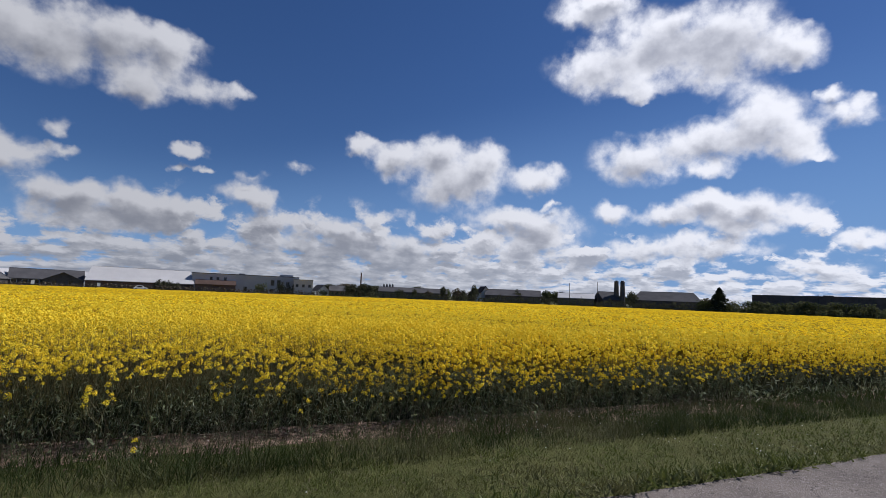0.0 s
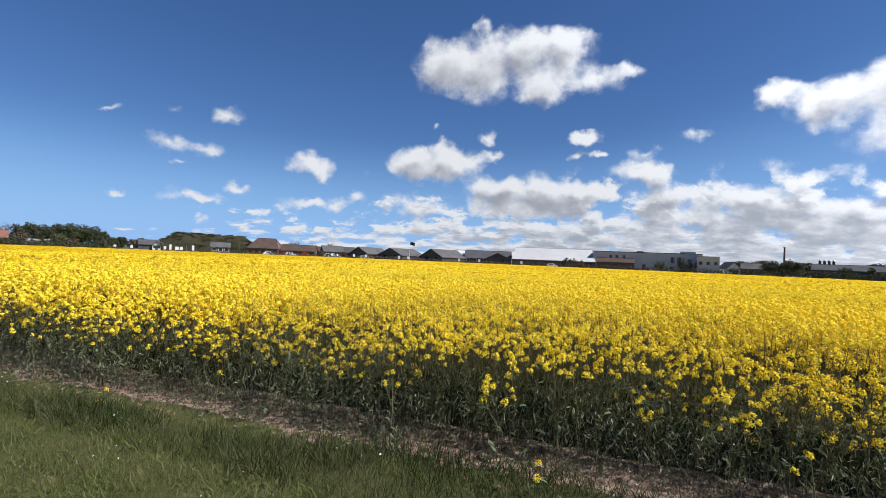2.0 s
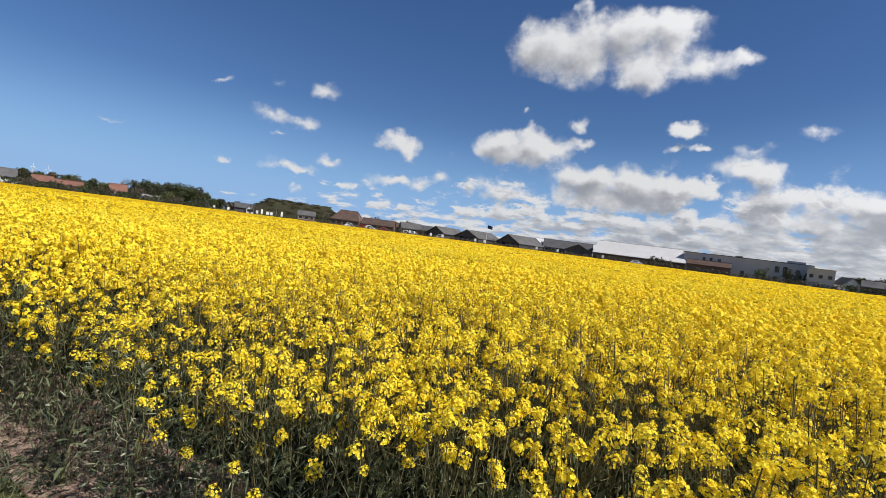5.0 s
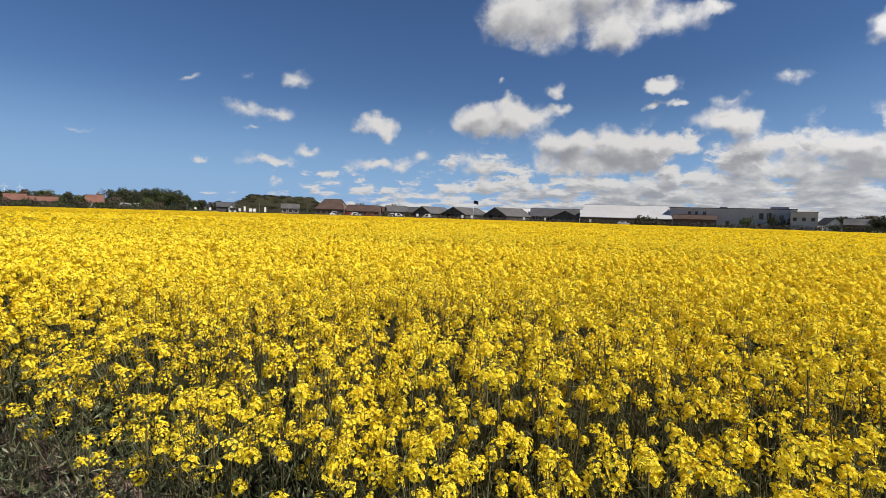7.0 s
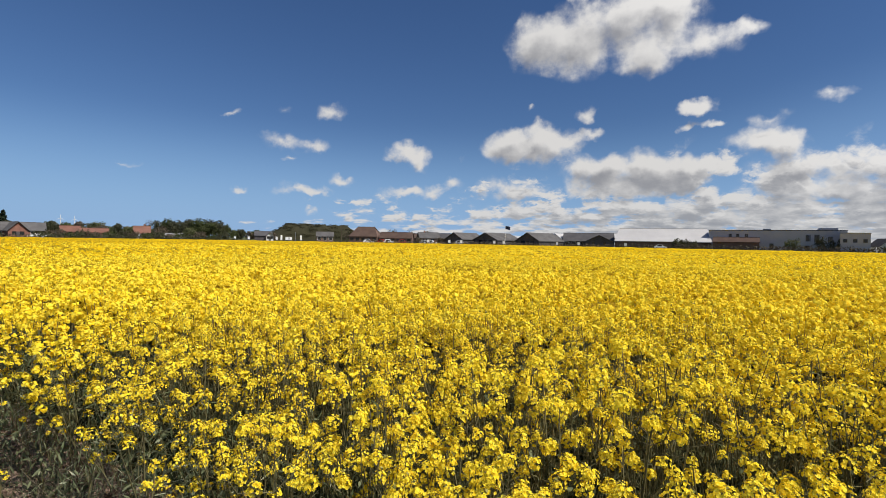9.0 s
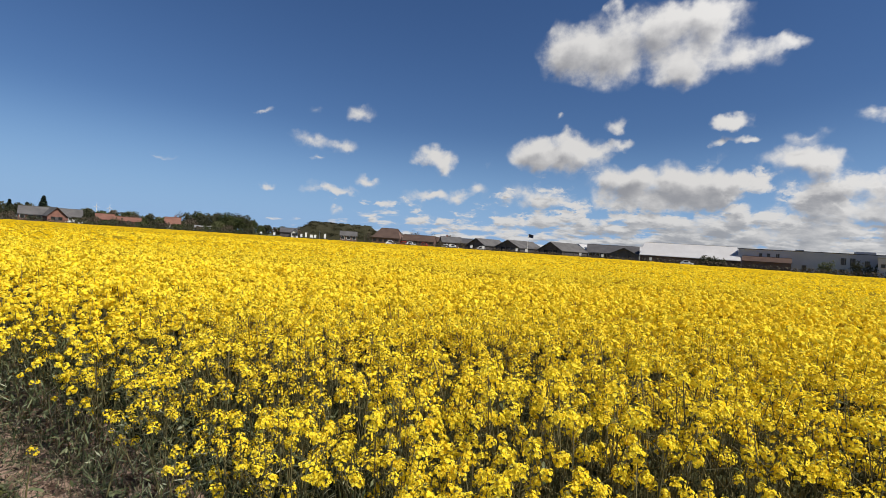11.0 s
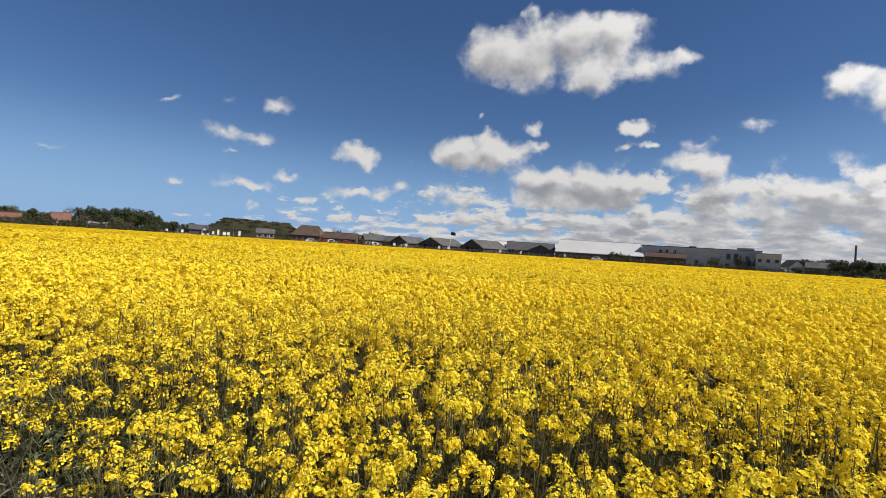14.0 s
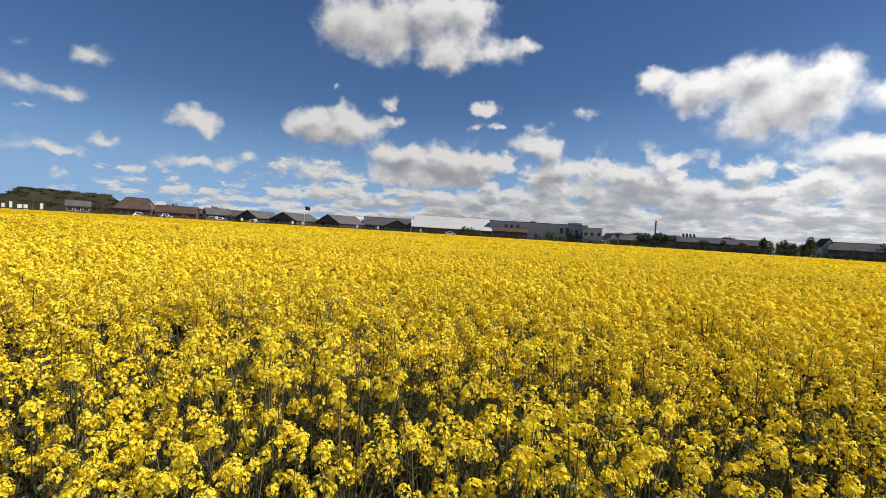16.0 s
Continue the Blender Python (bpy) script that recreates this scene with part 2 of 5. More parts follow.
def plain(name, a, b, scale=3.0, fine=40.0, rough=0.8, spec=0.3, metal=0.0, relief=0.3, depth=0.01):
    """A surface that varies between two colours at two scales, with fine relief."""
    m, net, bsdf = material(name, rough, spec, metal)
    p = place_of(net)
    big, small = net.noise(p, scale, 4.0), net.noise(p, fine, 3.0)
    f = net.smooth(net.math("ADD", net.math("MULTIPLY", big, 0.65), net.math("MULTIPLY", small, 0.35)), 0.35, 0.65)
    net.put(bsdf.inputs["Base Color"], net.mix(f, (*a, 1), (*b, 1)))
    bump(net, bsdf, small, relief, depth)
    return m


def leafy(name, a, b, trans=0.35, rough=0.6, spec=0.25, patch=0.0, c=None):
    """Thin plant tissue: each leaf or petal a little different, some light passing through."""
    m, net, bsdf = material(name, rough, spec)
    geo = net.node("ShaderNodeNewGeometry")
    rnd = geo.outputs["Random Per Island"]
    col = net.mix(rnd, (*a, 1), (*b, 1))
    if c:
        spots = net.smooth(net.noise(geo.outputs["Position"], patch, 3.0), 0.45, 0.62)
        col = net.mix(net.math("MULTIPLY", spots, 0.7), col, (*c, 1))
    net.put(bsdf.inputs["Base Color"], col)
    t = net.node("ShaderNodeBsdfTranslucent")
    net.put(t.inputs[0], col)
    mx = net.node("ShaderNodeMixShader")
    mx.inputs[0].default_value = trans
    net.put(mx.inputs[1], bsdf.outputs[0])
    net.put(mx.inputs[2], t.outputs[0])
    net.put(m.node_tree.nodes["Material Output"].inputs[0], mx.outputs[0])
    return m


PETAL = leafy("rape_petal", (0.938, 0.672, 0.018), (0.965, 0.826, 0.086), 0.29, 0.7, 0.04)
BUD = leafy("rape_bud", (0.34, 0.26, 0.05), (0.28, 0.30, 0.08), 0.15)
STALK = leafy("rape_stalk", (0.090, 0.078, 0.030), (0.18, 0.160, 0.075), 0.05)
BLADE = leafy("rape_leaf", (0.078, 0.104, 0.040), (0.250, 0.272, 0.150), 0.34, 0.6, 0.25)
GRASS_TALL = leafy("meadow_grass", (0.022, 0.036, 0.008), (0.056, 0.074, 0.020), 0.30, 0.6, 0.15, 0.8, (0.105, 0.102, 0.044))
GRASS_MOWN = leafy("mown_grass", (0.076, 0.100, 0.019), (0.160, 0.176, 0.048), 0.30, 0.6, 0.25, 1.1, (0.150, 0.132, 0.058))
DRY = leafy("dry_grass", (0.26, 0.215, 0.13), (0.15, 0.13, 0.075), 0.15)
# glaucous leaf lightened so that its colour carries sunlit flecks
GLAUCOUS_LIT = leafy("glaucous_lit_leaf", (0.19, 0.220, 0.125), (0.44, 0.455, 0.31), 0.3, 0.6, 0.2)
BRACKEN = leafy("withered_stems", (0.095, 0.080, 0.048), (0.24, 0.205, 0.135), 0.2, 0.7, 0.15)
WEED = leafy("weed_leaf", (0.042, 0.058, 0.026), (0.130, 0.135, 0.075), 0.2)
DAISY = leafy("daisy_petal", (0.78, 0.78, 0.74), (0.70, 0.70, 0.66), 0.2)
LEAF_DARK = leafy("tree_leaf_dark", (0.060, 0.062, 0.036), (0.100, 0.102, 0.060), 0.36, 0.85, 0.05)
LEAF_GREEN = leafy("tree_leaf_green", (0.056, 0.070, 0.028), (0.098, 0.112, 0.048), 0.38, 0.85, 0.05)
LEAF_OLIVE = leafy("tree_leaf_spring", (0.105, 0.118, 0.050), (0.155, 0.160, 0.080), 0.42, 0.85, 0.05)
SCRUB = leafy("bank_scrub", (0.040, 0.038, 0.019), (0.066, 0.060, 0.032), 0.15, 0.85, 0.05)
LEAF_BROWN = leafy("budding_twigs", (0.100, 0.084, 0.060), (0.145, 0.118, 0.084), 0.25, 0.85, 0.05)
NEEDLE = leafy("conifer_needles", (0.020, 0.030, 0.022), (0.040, 0.055, 0.034), 0.1, 0.85, 0.05)
BARK = plain("bark", (0.06, 0.048, 0.036), (0.11, 0.09, 0.07), 6.0, 60.0, 0.9, 0.1, relief=0.6)

SOIL, net, bsdf = material("field_soil", 0.95, 0.1)
p = place_of(net)
clod, grit = net.noise(p, 13.0, 6.0, 0.68), net.noise(p, 70.0, 4.0, 0.7)
damp = net.smooth(net.noise(p, 1.1, 3.0), 0.35, 0.65)
# pale dry clods; the dark tone paints the shadow between them
col = net.mix(net.smooth(clod, 0.43, 0.58), (0.082, 0.052, 0.039, 1), (0.440, 0.310, 0.236, 1))
col = net.mix(net.math("MULTIPLY", damp, 0.45), col, (0.16, 0.112, 0.083, 1))
col = net.mix(net.smooth(grit, 0.62, 0.74), col, (0.55, 0.49, 0.42, 1))
net.put(bsdf.inputs["Base Color"], col)
bump(net, bsdf, net.math("ADD", clod, net.math("MULTIPLY", grit, 0.4)), 0.8, 0.05)

TURF, net, bsdf = material("turf_base", 0.95, 0.1)
p = place_of(net)
f = net.smooth(net.noise(p, 2.2, 5.0, 0.65), 0.35, 0.65)
col = net.mix(f, (0.052, 0.060, 0.017, 1), (0.098, 0.098, 0.034, 1))
blades_tex = net.noise(p, 150.0, 4.0, 0.7)
col = net.mix(net.smooth(blades_tex, 0.45, 0.66), col, (0.165, 0.170, 0.058, 1))
col = net.mix(net.smooth(net.noise(p, 16.0, 4.0), 0.58, 0.72, 0.0, 0.7), col, (0.10, 0.08, 0.05, 1))
net.put(bsdf.inputs["Base Color"], col)
bump(net, bsdf, blades_tex, 0.9, 0.03)

# near-black green: the shade inside the crop is put into this colour
UNDERGROWTH_SHADE = plain("undergrowth_painted_shade", (0.024, 0.028, 0.012), (0.070, 0.072, 0.030), 6.0, 60.0, 0.9, 0.1, relief=0.9, depth=0.05)

ASPHALT, net, bsdf = material("worn_asphalt", 0.9, 0.25)
p = place_of(net)
stone = net.node("ShaderNodeTexVoronoi")
net.put(stone.inputs["Vector"], net.vmath("ADD", p, net.vmath("SCALE", net.noise(p, 30.0, 2.0, colour=True), 0.03)))
stone.inputs["Scale"].default_value = 62.0
wear = net.smooth(net.noise(p, 0.9, 5.0, 0.6), 0.3, 0.7)
col = net.mix(wear, (0.120, 0.100, 0.086, 1), (0.185, 0.156, 0.136, 1))
chipped = net.node("ShaderNodeSeparateXYZ")
net.put(chipped.inputs[0], stone.outputs["Color"])
pale = net.math("MULTIPLY", net.smooth(chipped.outputs[0], 0.45, 0.95), net.smooth(stone.outputs["Distance"], 0.25, 0.55, 1.0, 0.0))
col = net.mix(pale, col, (0.34, 0.30, 0.28, 1))
col = net.mix(net.smooth(net.noise(p, 9.0, 4.0), 0.55, 0.7, 0.0, 0.4), col, (0.25, 0.21, 0.185, 1))
crack = net.smooth(net.math("ABSOLUTE", net.math("SUBTRACT", net.noise(p, 1.6, 6.0, 0.6, 1.0), 0.5)), 0.0, 0.006, 0.6, 0.0)
col = net.mix(crack, col, (0.03, 0.03, 0.03, 1))
net.put(bsdf.inputs["Base Color"], col)
bump(net, bsdf, net.math("SUBTRACT", net.math("MULTIPLY", stone.outputs["Distance"], -1.0), crack), 0.8, 0.012)

COUNTRY, net, bsdf = material("far_country", 0.95, 0.1)
p = place_of(net)
f = net.smooth(net.noise(p, 0.012, 4.0), 0.4, 0.6)
col = net.mix(f, (0.060, 0.085, 0.025, 1), (0.120, 0.115, 0.055, 1))
col = net.mix(net.smooth(net.noise(p, 0.3, 5.0), 0.4, 0.7), col, (0.085, 0.080, 0.040, 1))
net.put(bsdf.inputs["Base Color"], col)
bump(net, bsdf, net.noise(p, 2.0, 4.0), 0.5, 0.1)

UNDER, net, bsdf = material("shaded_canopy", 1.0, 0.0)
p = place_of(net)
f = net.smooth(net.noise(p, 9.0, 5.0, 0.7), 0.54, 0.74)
# brown-gold paints the shaded gaps below the heads, brighter gold the lower blossoms
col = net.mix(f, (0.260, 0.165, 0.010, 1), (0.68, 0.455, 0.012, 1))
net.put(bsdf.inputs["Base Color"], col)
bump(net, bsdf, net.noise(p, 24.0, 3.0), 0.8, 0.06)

BLOOM, net, bsdf = material("far_bloom", 1.0, 0.0)
p = place_of(net)
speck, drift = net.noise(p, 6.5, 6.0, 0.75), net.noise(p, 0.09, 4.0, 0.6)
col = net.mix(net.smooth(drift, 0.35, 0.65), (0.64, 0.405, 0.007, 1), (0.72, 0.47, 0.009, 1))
# dark specks paint the shade between distant flower heads into the yellow
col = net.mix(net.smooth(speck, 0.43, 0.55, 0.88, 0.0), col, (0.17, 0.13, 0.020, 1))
net.put(bsdf.inputs["Base Color"], col)
bump(net, bsdf, speck, 0.7, 0.10)

WHITE_ROOF = plain("white_sheet_roof", (0.50, 0.49, 0.475), (0.43, 0.42, 0.41), 0.15, 3.0, 0.45, 0.4, relief=0.1)
GREY_CLAD = plain("grey_cladding", (0.47, 0.465, 0.475), (0.41, 0.405, 0.415), 0.2, 4.0, 0.6, 0.4, relief=0.1)
WHITE_WALL = plain("white_render", (0.76, 0.75, 0.72), (0.66, 0.65, 0.62), 0.5, 8.0, 0.8)
BRICK = plain("red_brick", (0.24, 0.115, 0.085), (0.18, 0.085, 0.065), 0.6, 9.0, 0.85)
BROWN_BRICK = plain("brown_brick", (0.17, 0.105, 0.080), (0.12, 0.075, 0.060), 0.6, 9.0, 0.85)
DARK_WOOD = plain("black_stained_boards", (0.075, 0.067, 0.066), (0.115, 0.104, 0.100), 0.6, 9.0, 0.8, 0.1)
GREY_TILE = plain("grey_fibre_cement", (0.125, 0.120, 0.118), (0.085, 0.082, 0.082), 0.3, 6.0, 0.95, 0.05)
DARK_TILE = plain("dark_slate_roof", (0.100, 0.097, 0.100), (0.072, 0.070, 0.073), 0.3, 6.0, 0.95, 0.03)
RED_TILE = plain("red_clay_tile", (0.21, 0.105, 0.078), (0.15, 0.078, 0.060), 0.3, 6.0, 0.95, 0.05)
BROWN_TILE = plain("brown_clay_tile", (0.100, 0.068, 0.055), (0.072, 0.050, 0.042), 0.3, 6.0, 0.95, 0.05)
WHITE_TRIM = plain("white_painted_trim", (0.78, 0.78, 0.77), (0.70, 0.70, 0.69), 1.0, 20.0, 0.5)
DARK_GLASS, net, bsdf = material("window_glass", 0.08, 0.5)
bsdf.inputs["Base Color"].default_value = (0.018, 0.020, 0.023, 1)
STEEL = plain("dull_steel", (0.30, 0.31, 0.32), (0.24, 0.25, 0.26), 0.8, 12.0, 0.5, 0.5, 0.6)
RED_PAINT = plain("red_paint", (0.42, 0.035, 0.025), (0.34, 0.03, 0.02), 1.0, 12.0, 0.5)
CAR_WHITE = plain("white_car_paint", (0.80, 0.80, 0.80), (0.76, 0.76, 0.76), 1.0, 12.0, 0.25, 0.5, relief=0.0)
CAR_GREY = plain("grey_car_paint", (0.24, 0.25, 0.27), (0.21, 0.22, 0.24), 1.0, 12.0, 0.3, 0.5, relief=0.0)
RUBBER = plain("rubber", (0.02, 0.02, 0.02), (0.03, 0.03, 0.03), 2.0, 20.0, 0.9)
FLAG_BLUE = plain("navy_flag_cloth", (0.020, 0.030, 0.075), (0.030, 0.040, 0.090), 2.0, 20.0, 0.8)
EARTH = plain("grassy_bank", (0.027, 0.027, 0.014), (0.046, 0.042, 0.024), 0.12, 1.5, 0.95, 0.1, relief=0.8, depth=0.2)
CONCRETE = plain("weathered_concrete", (0.30, 0.29, 0.28), (0.22, 0.215, 0.21), 0.3, 6.0, 0.85)


# ---- building blocks ----
def mesh_of(name, bm, mat):
    me = bpy.data.meshes.new(name)
    bm.to_mesh(me)
    bm.free()
    me.materials.append(mat)
    return me


def part(name, bm, mat, parent, label=""):
    ob = new(name, mesh_of(name, bm, mat))
    ob.parent = parent
    return tagged(ob, label)


def thing(name, m, label, category, group="", kind=""):
    ob = new(name)
    ob.matrix_world = m
    return tagged(ob, label, category, group, kind)


def box(bm, x0, x1, y0, y1, z0, z1, m=None):
    vs = [bm.verts.new(Vector(v) if m is None else m @ Vector(v)) for v in
          ((x0, y0, z0), (x1, y0, z0), (x1, y1, z0), (x0, y1, z0), (x0, y0, z1), (x1, y0, z1), (x1, y1, z1), (x0, y1, z1))]
    for f in ((3, 2, 1, 0), (4, 5, 6, 7), (0, 1, 5, 4), (1, 2, 6, 5), (2, 3, 7, 6), (3, 0, 4, 7)):
        bm.faces.new([vs[i] for i in f])
    return bm


def boxes(*specs):
    bm = bmesh.new()
    for s in specs:
        box(bm, *s)
    return bm


def prism(bm, outline, y0, y1):
    """Extrudes an outline in x and z along y."""
    a = [bm.verts.new((x, y0, z)) for x, z in outline]
    b = [bm.verts.new((x, y1, z)) for x, z in outline]
    bm.faces.new(a)
    bm.faces.new(b[::-1])
    for i in range(len(a)):
        j = (i + 1) % len(a)
        bm.faces.new((a[j], a[i], b[i], b[j]))
    return bm


def tube(bm, pts, radii, sides=6):
    """A round bar through points."""
    rings = []
    for i, (p, r) in enumerate(zip(pts, radii)):
        p = Vector(p)
        d = (Vector(pts[min(i + 1, len(pts) - 1)]) - Vector(pts[max(i - 1, 0)])).normalized()
        u = d.orthogonal().normalized()
        v = d.cross(u)
        rings.append([bm.verts.new(p + r * (math.cos(6.2832 * k / sides) * u + math.sin(6.2832 * k / sides) * v)) for k in range(sides)])
    for a, b in zip(rings, rings[1:]):
        for k in range(sides):
            bm.faces.new((a[k], a[(k + 1) % sides], b[(k + 1) % sides], b[k]))
    bm.faces.new(rings[0][::-1])
    bm.faces.new(rings[-1])
    return bm


HOME = Vector((-0.8, 4.9, 0.0))


def spot(az, d, turn=0.0, z=0.0):
    """A place d metres from the field's edge in that direction, its front (-y) facing back."""
    p = HOME + toward(az) * d
    return pose(p.x, p.y, z, 0, 0, az + turn)


def sized(az0, az1, d):
    return 2 * d * math.tan(radians(abs(az0 - az1) / 2))


rng = np.random.default_rng(7)


def soup(name, verts, faces, mat, smooth=False):
    me = bpy.data.meshes.new(name)
    verts, faces = np.asarray(verts, np.float32).reshape(-1, 3), np.asarray(faces, np.int32)
    k = faces.shape[1]
    me.vertices.add(len(verts))
    me.vertices.foreach_set("co", verts.ravel())
    me.loops.add(faces.size)
    me.loops.foreach_set("vertex_index", faces.ravel())
    me.polygons.add(len(faces))
    me.polygons.foreach_set("loop_start", np.arange(len(faces), dtype=np.int32) * k)
    me.update(calc_edges=True)
    me.materials.append(mat)
    if smooth:
        me.polygons.foreach_set("use_smooth", np.ones(len(faces), bool))
    return me


class Heap:
    """Collects quads for one big mesh."""

    def __init__(self):
        self.v, self.f, self.n = [], [], 0

    def add(self, verts, faces):
        """verts: (copies, points, 3); faces: (quads, 4) within one copy."""
        c, p, _ = verts.shape
        if c == 0:
            return
        self.v.append(verts.reshape(-1, 3))
        self.f.append((faces[None] + (self.n + np.arange(c) * p)[:, None, None]).reshape(-1, 4))
        self.n += c * p

    def mesh(self, name, mat):
        return soup(name, np.concatenate(self.v), np.concatenate(self.f), mat)


def turns(n, lean, r=None):
    """Random rotations: any heading, leaning up to lean radians."""
    r = rng if r is None else r
    a, b, c = r.uniform(0, 6.2832, n), r.normal(0, lean, n), r.normal(0, lean, n)
    ca, sa, cb, sb, cc, sc = np.cos(a), np.sin(a), np.cos(b), np.sin(b), np.cos(c), np.sin(c)
    o, z = np.ones(n), np.zeros(n)
    rz = np.array([[ca, -sa, z], [sa, ca, z], [z, z, o]]).transpose(2, 0, 1)
    rx = np.array([[o, z, z], [z, cb, -sb], [z, sb, cb]]).transpose(2, 0, 1)
    ry = np.array([[cc, z, sc], [z, o, z], [-sc, z, cc]]).transpose(2, 0, 1)
    return ry @ rx @ rz


def stamp(heap, tmpl, at, lean=0.2, scale=1.0, spread=0.15):
    """Copies of a template (verts, quads) at many places, each turned and sized a little differently."""
    v, f = tmpl
    n = len(at)
    if n == 0:
        return
    s = scale * rng.uniform(1 - spread, 1 + spread, n)
    w = np.einsum("nij,pj->npi", turns(n, lean), v) * np.asarray(s).reshape(-1, 1, 1) + np.asarray(at)[:, None, :]
    heap.add(w, f)


def ribbons(heap, a, b, width, bend=None, segs=2):
    """Thin three-sided stalks from points a to points b."""
    n = len(a)
    if n == 0:
        return
    d = b - a
    side = np.cross(d, rng.normal(0, 1, (n, 3)))
    side /= np.linalg.norm(side, axis=1, keepdims=True) + 1e-9
    up = np.cross(side, d)
    up /= np.linalg.norm(up, axis=1, keepdims=True) + 1e-9
    w = np.asarray(width).reshape(-1, 1)
    mid = (a + b) / 2 + (0 if bend is None else bend)
    rings = []
    for p, k in (((a, 1.0), (mid, 0.8), (b, 0.5)) if segs == 2 else ((a, 1.0), (b, 0.6))):
        for ang in (0, 2.094, 4.189):
            rings.append(p + k * w * (math.cos(ang) * side + math.sin(ang) * up))
    v = np.stack(rings, 1)
    q = []
    for r in ((0, 3) if segs == 2 else (0,)):
        for i in range(3):
            j = (i + 1) % 3
            q.append((r + i, r + j, r + 3 + j, r + 3 + i))
    heap.add(v, np.array(q))


# ---- the ground ----
def sheet(name, x0, x1, y0, y1, nx, ny, zf, mat, label, cat):
    xs, ys = np.linspace(x0, x1, nx), np.linspace(y0, y1, ny)
    gx, gy = np.meshgrid(xs, ys)
    gx, gy, gz = zf(gx, gy)
    v = np.stack([gx, gy, gz], -1).reshape(-1, 3)
    i = (np.arange(ny - 1)[:, None] * nx + np.arange(nx - 1)).ravel()
    f = np.stack([i, i + 1, i + nx + 1, i + nx], 1)
    return tagged(new(name, soup(name, v, f, mat, True)), label, cat, kind="structure")


def lumps(x, y, scale, octaves=3):
    """Soft uneven ground from summed waves."""
    out, r = np.zeros_like(x), np.random.default_rng(11)
    for o in range(octaves):
        for _ in range(5):
            a, ph, k = r.uniform(0, 6.28), r.uniform(0, 6.28), scale * 2.1 ** o * r.uniform(0.7, 1.3)
            out += np.sin((x * math.cos(a) + y * math.sin(a)) * k + ph) / (5 * 1.8 ** o)
    return out


def fringe(x, seed=0.0):
    """The ragged edge of the turf along the lane."""
    return 0.12 * lumps(x + seed, x * 0, 2.0) + 0.08 * lumps(x - seed, x * 0, 7.0)


ground = bmesh.new()
bmesh.ops.create_grid(ground, x_segments=40, y_segments=40, size=4200)
tagged(new("ground", mesh_of("ground", ground, COUNTRY)), "flat open farmland reaching to the horizon", "ground", kind="structure")
bpy.data.objects["ground"].location.z = -0.06

sheet("road", -220, 120, -0.3, 3.62, 681, 14,
      lambda x, y: (x, np.where(y > 3.5, y + 0.10 * lumps(x, x * 0, 1.5), y), 0.010 - 0.004 * (y - 1.7) ** 2 + 0.003 * lumps(x, y, 1.3)),
      ASPHALT, "narrow grey worn asphalt lane with a crumbling edge", "road")
sheet("verge", -220, 120, 3.50, 5.70, 1361, 23,
      lambda x, y: (x, np.where(y < 3.55, 3.50 + fringe(x), y), np.where(y < 3.55, -0.045, 0.022 + 0.012 * lumps(x, y, 3.0) + 0.012 * np.clip(y - 3.6, 0, 1))),
      TURF, "rough grass verge between the lane and the crop", "verge")
sheet("verge_beyond", -220, 120, -3.4, -0.22, 681, 9,
      lambda x, y: (x, np.where(y > -0.3, -0.25 + fringe(x, 3.0), y), np.where(y > -0.3, -0.045, 0.03 + 0.012 * lumps(x, y, 3.0))),
      TURF, "grass verge on the other side of the lane", "verge")
sheet("soil_strip", -60, 40, 5.35, 9.9, 801, 25,
      lambda x, y: (x, y, 0.030 + 0.022 * lumps(x, y, 5.0) + 0.018 * lumps(x + 9, y, 16.0) + np.where(y < 5.6, -0.16 * (5.6 - y), 0)),
      SOIL, "bare crumbly reddish-brown soil along the crop", "soil")

# ---- the rape crop ----
def rot_to(d):
    """Rotation that takes +z to d."""
    return np.array(Vector((0, 0, 1)).rotation_difference(Vector(d)).to_matrix())


def floret(size, r):
    v, f = [], []
    base = r.uniform(0, 6.28)
    for k in range(4):
        a = base + k * 1.5708
        c, s = math.cos(a), math.sin(a)
        up = r.uniform(0.0, 0.35)
        for rad, off, z in ((0.06, 0, 0), (0.66, -0.52, 0.16 + up * 0.3), (0.92, 0, 0.10 + up), (0.66, 0.52, 0.16 + up * 0.3)):
            v.append((size * (rad * c - off * s), size * (rad * s + off * c), size * z))
        f.append((4 * k, 4 * k + 1, 4 * k + 2, 4 * k + 3))
    return np.array(v), np.array(f)


def cross(size, r):
    """A blossom as two crossed pairs of petals."""
    v, f = [], []
    base = r.uniform(0, 6.28)
    for k in range(2):
        a = base + k * 1.5708
        c, s = math.cos(a), math.sin(a)
        z = 0.12 * k
        for x, y, h in ((-0.92, 0.12, 0.28), (-0.12, -0.62, 0.04), (0.92, -0.12, 0.28), (0.12, 0.62, 0.04)):
            v.append((size * (x * c - y * s), size * (x * s + y * c), size * (h + z)))
        f.append((4 * k, 4 * k + 1, 4 * k + 2, 4 * k + 3))
    return np.array(v), np.array(f)


def chip(size, r):
    """A blossom seen from a few metres: one bent quad."""
    a = r.uniform(0, 6.28)
    c, s = math.cos(a), math.sin(a)
    v = [(size * (x * c - y * s), size * (x * s + y * c), size * z) for x, y, z in ((-1, -0.75, 0.1), (1, -0.75, -0.15), (1, 0.75, 0.2), (-1, 0.75, -0.1))]
    return np.array(v), np.array([(0, 1, 2, 3)])


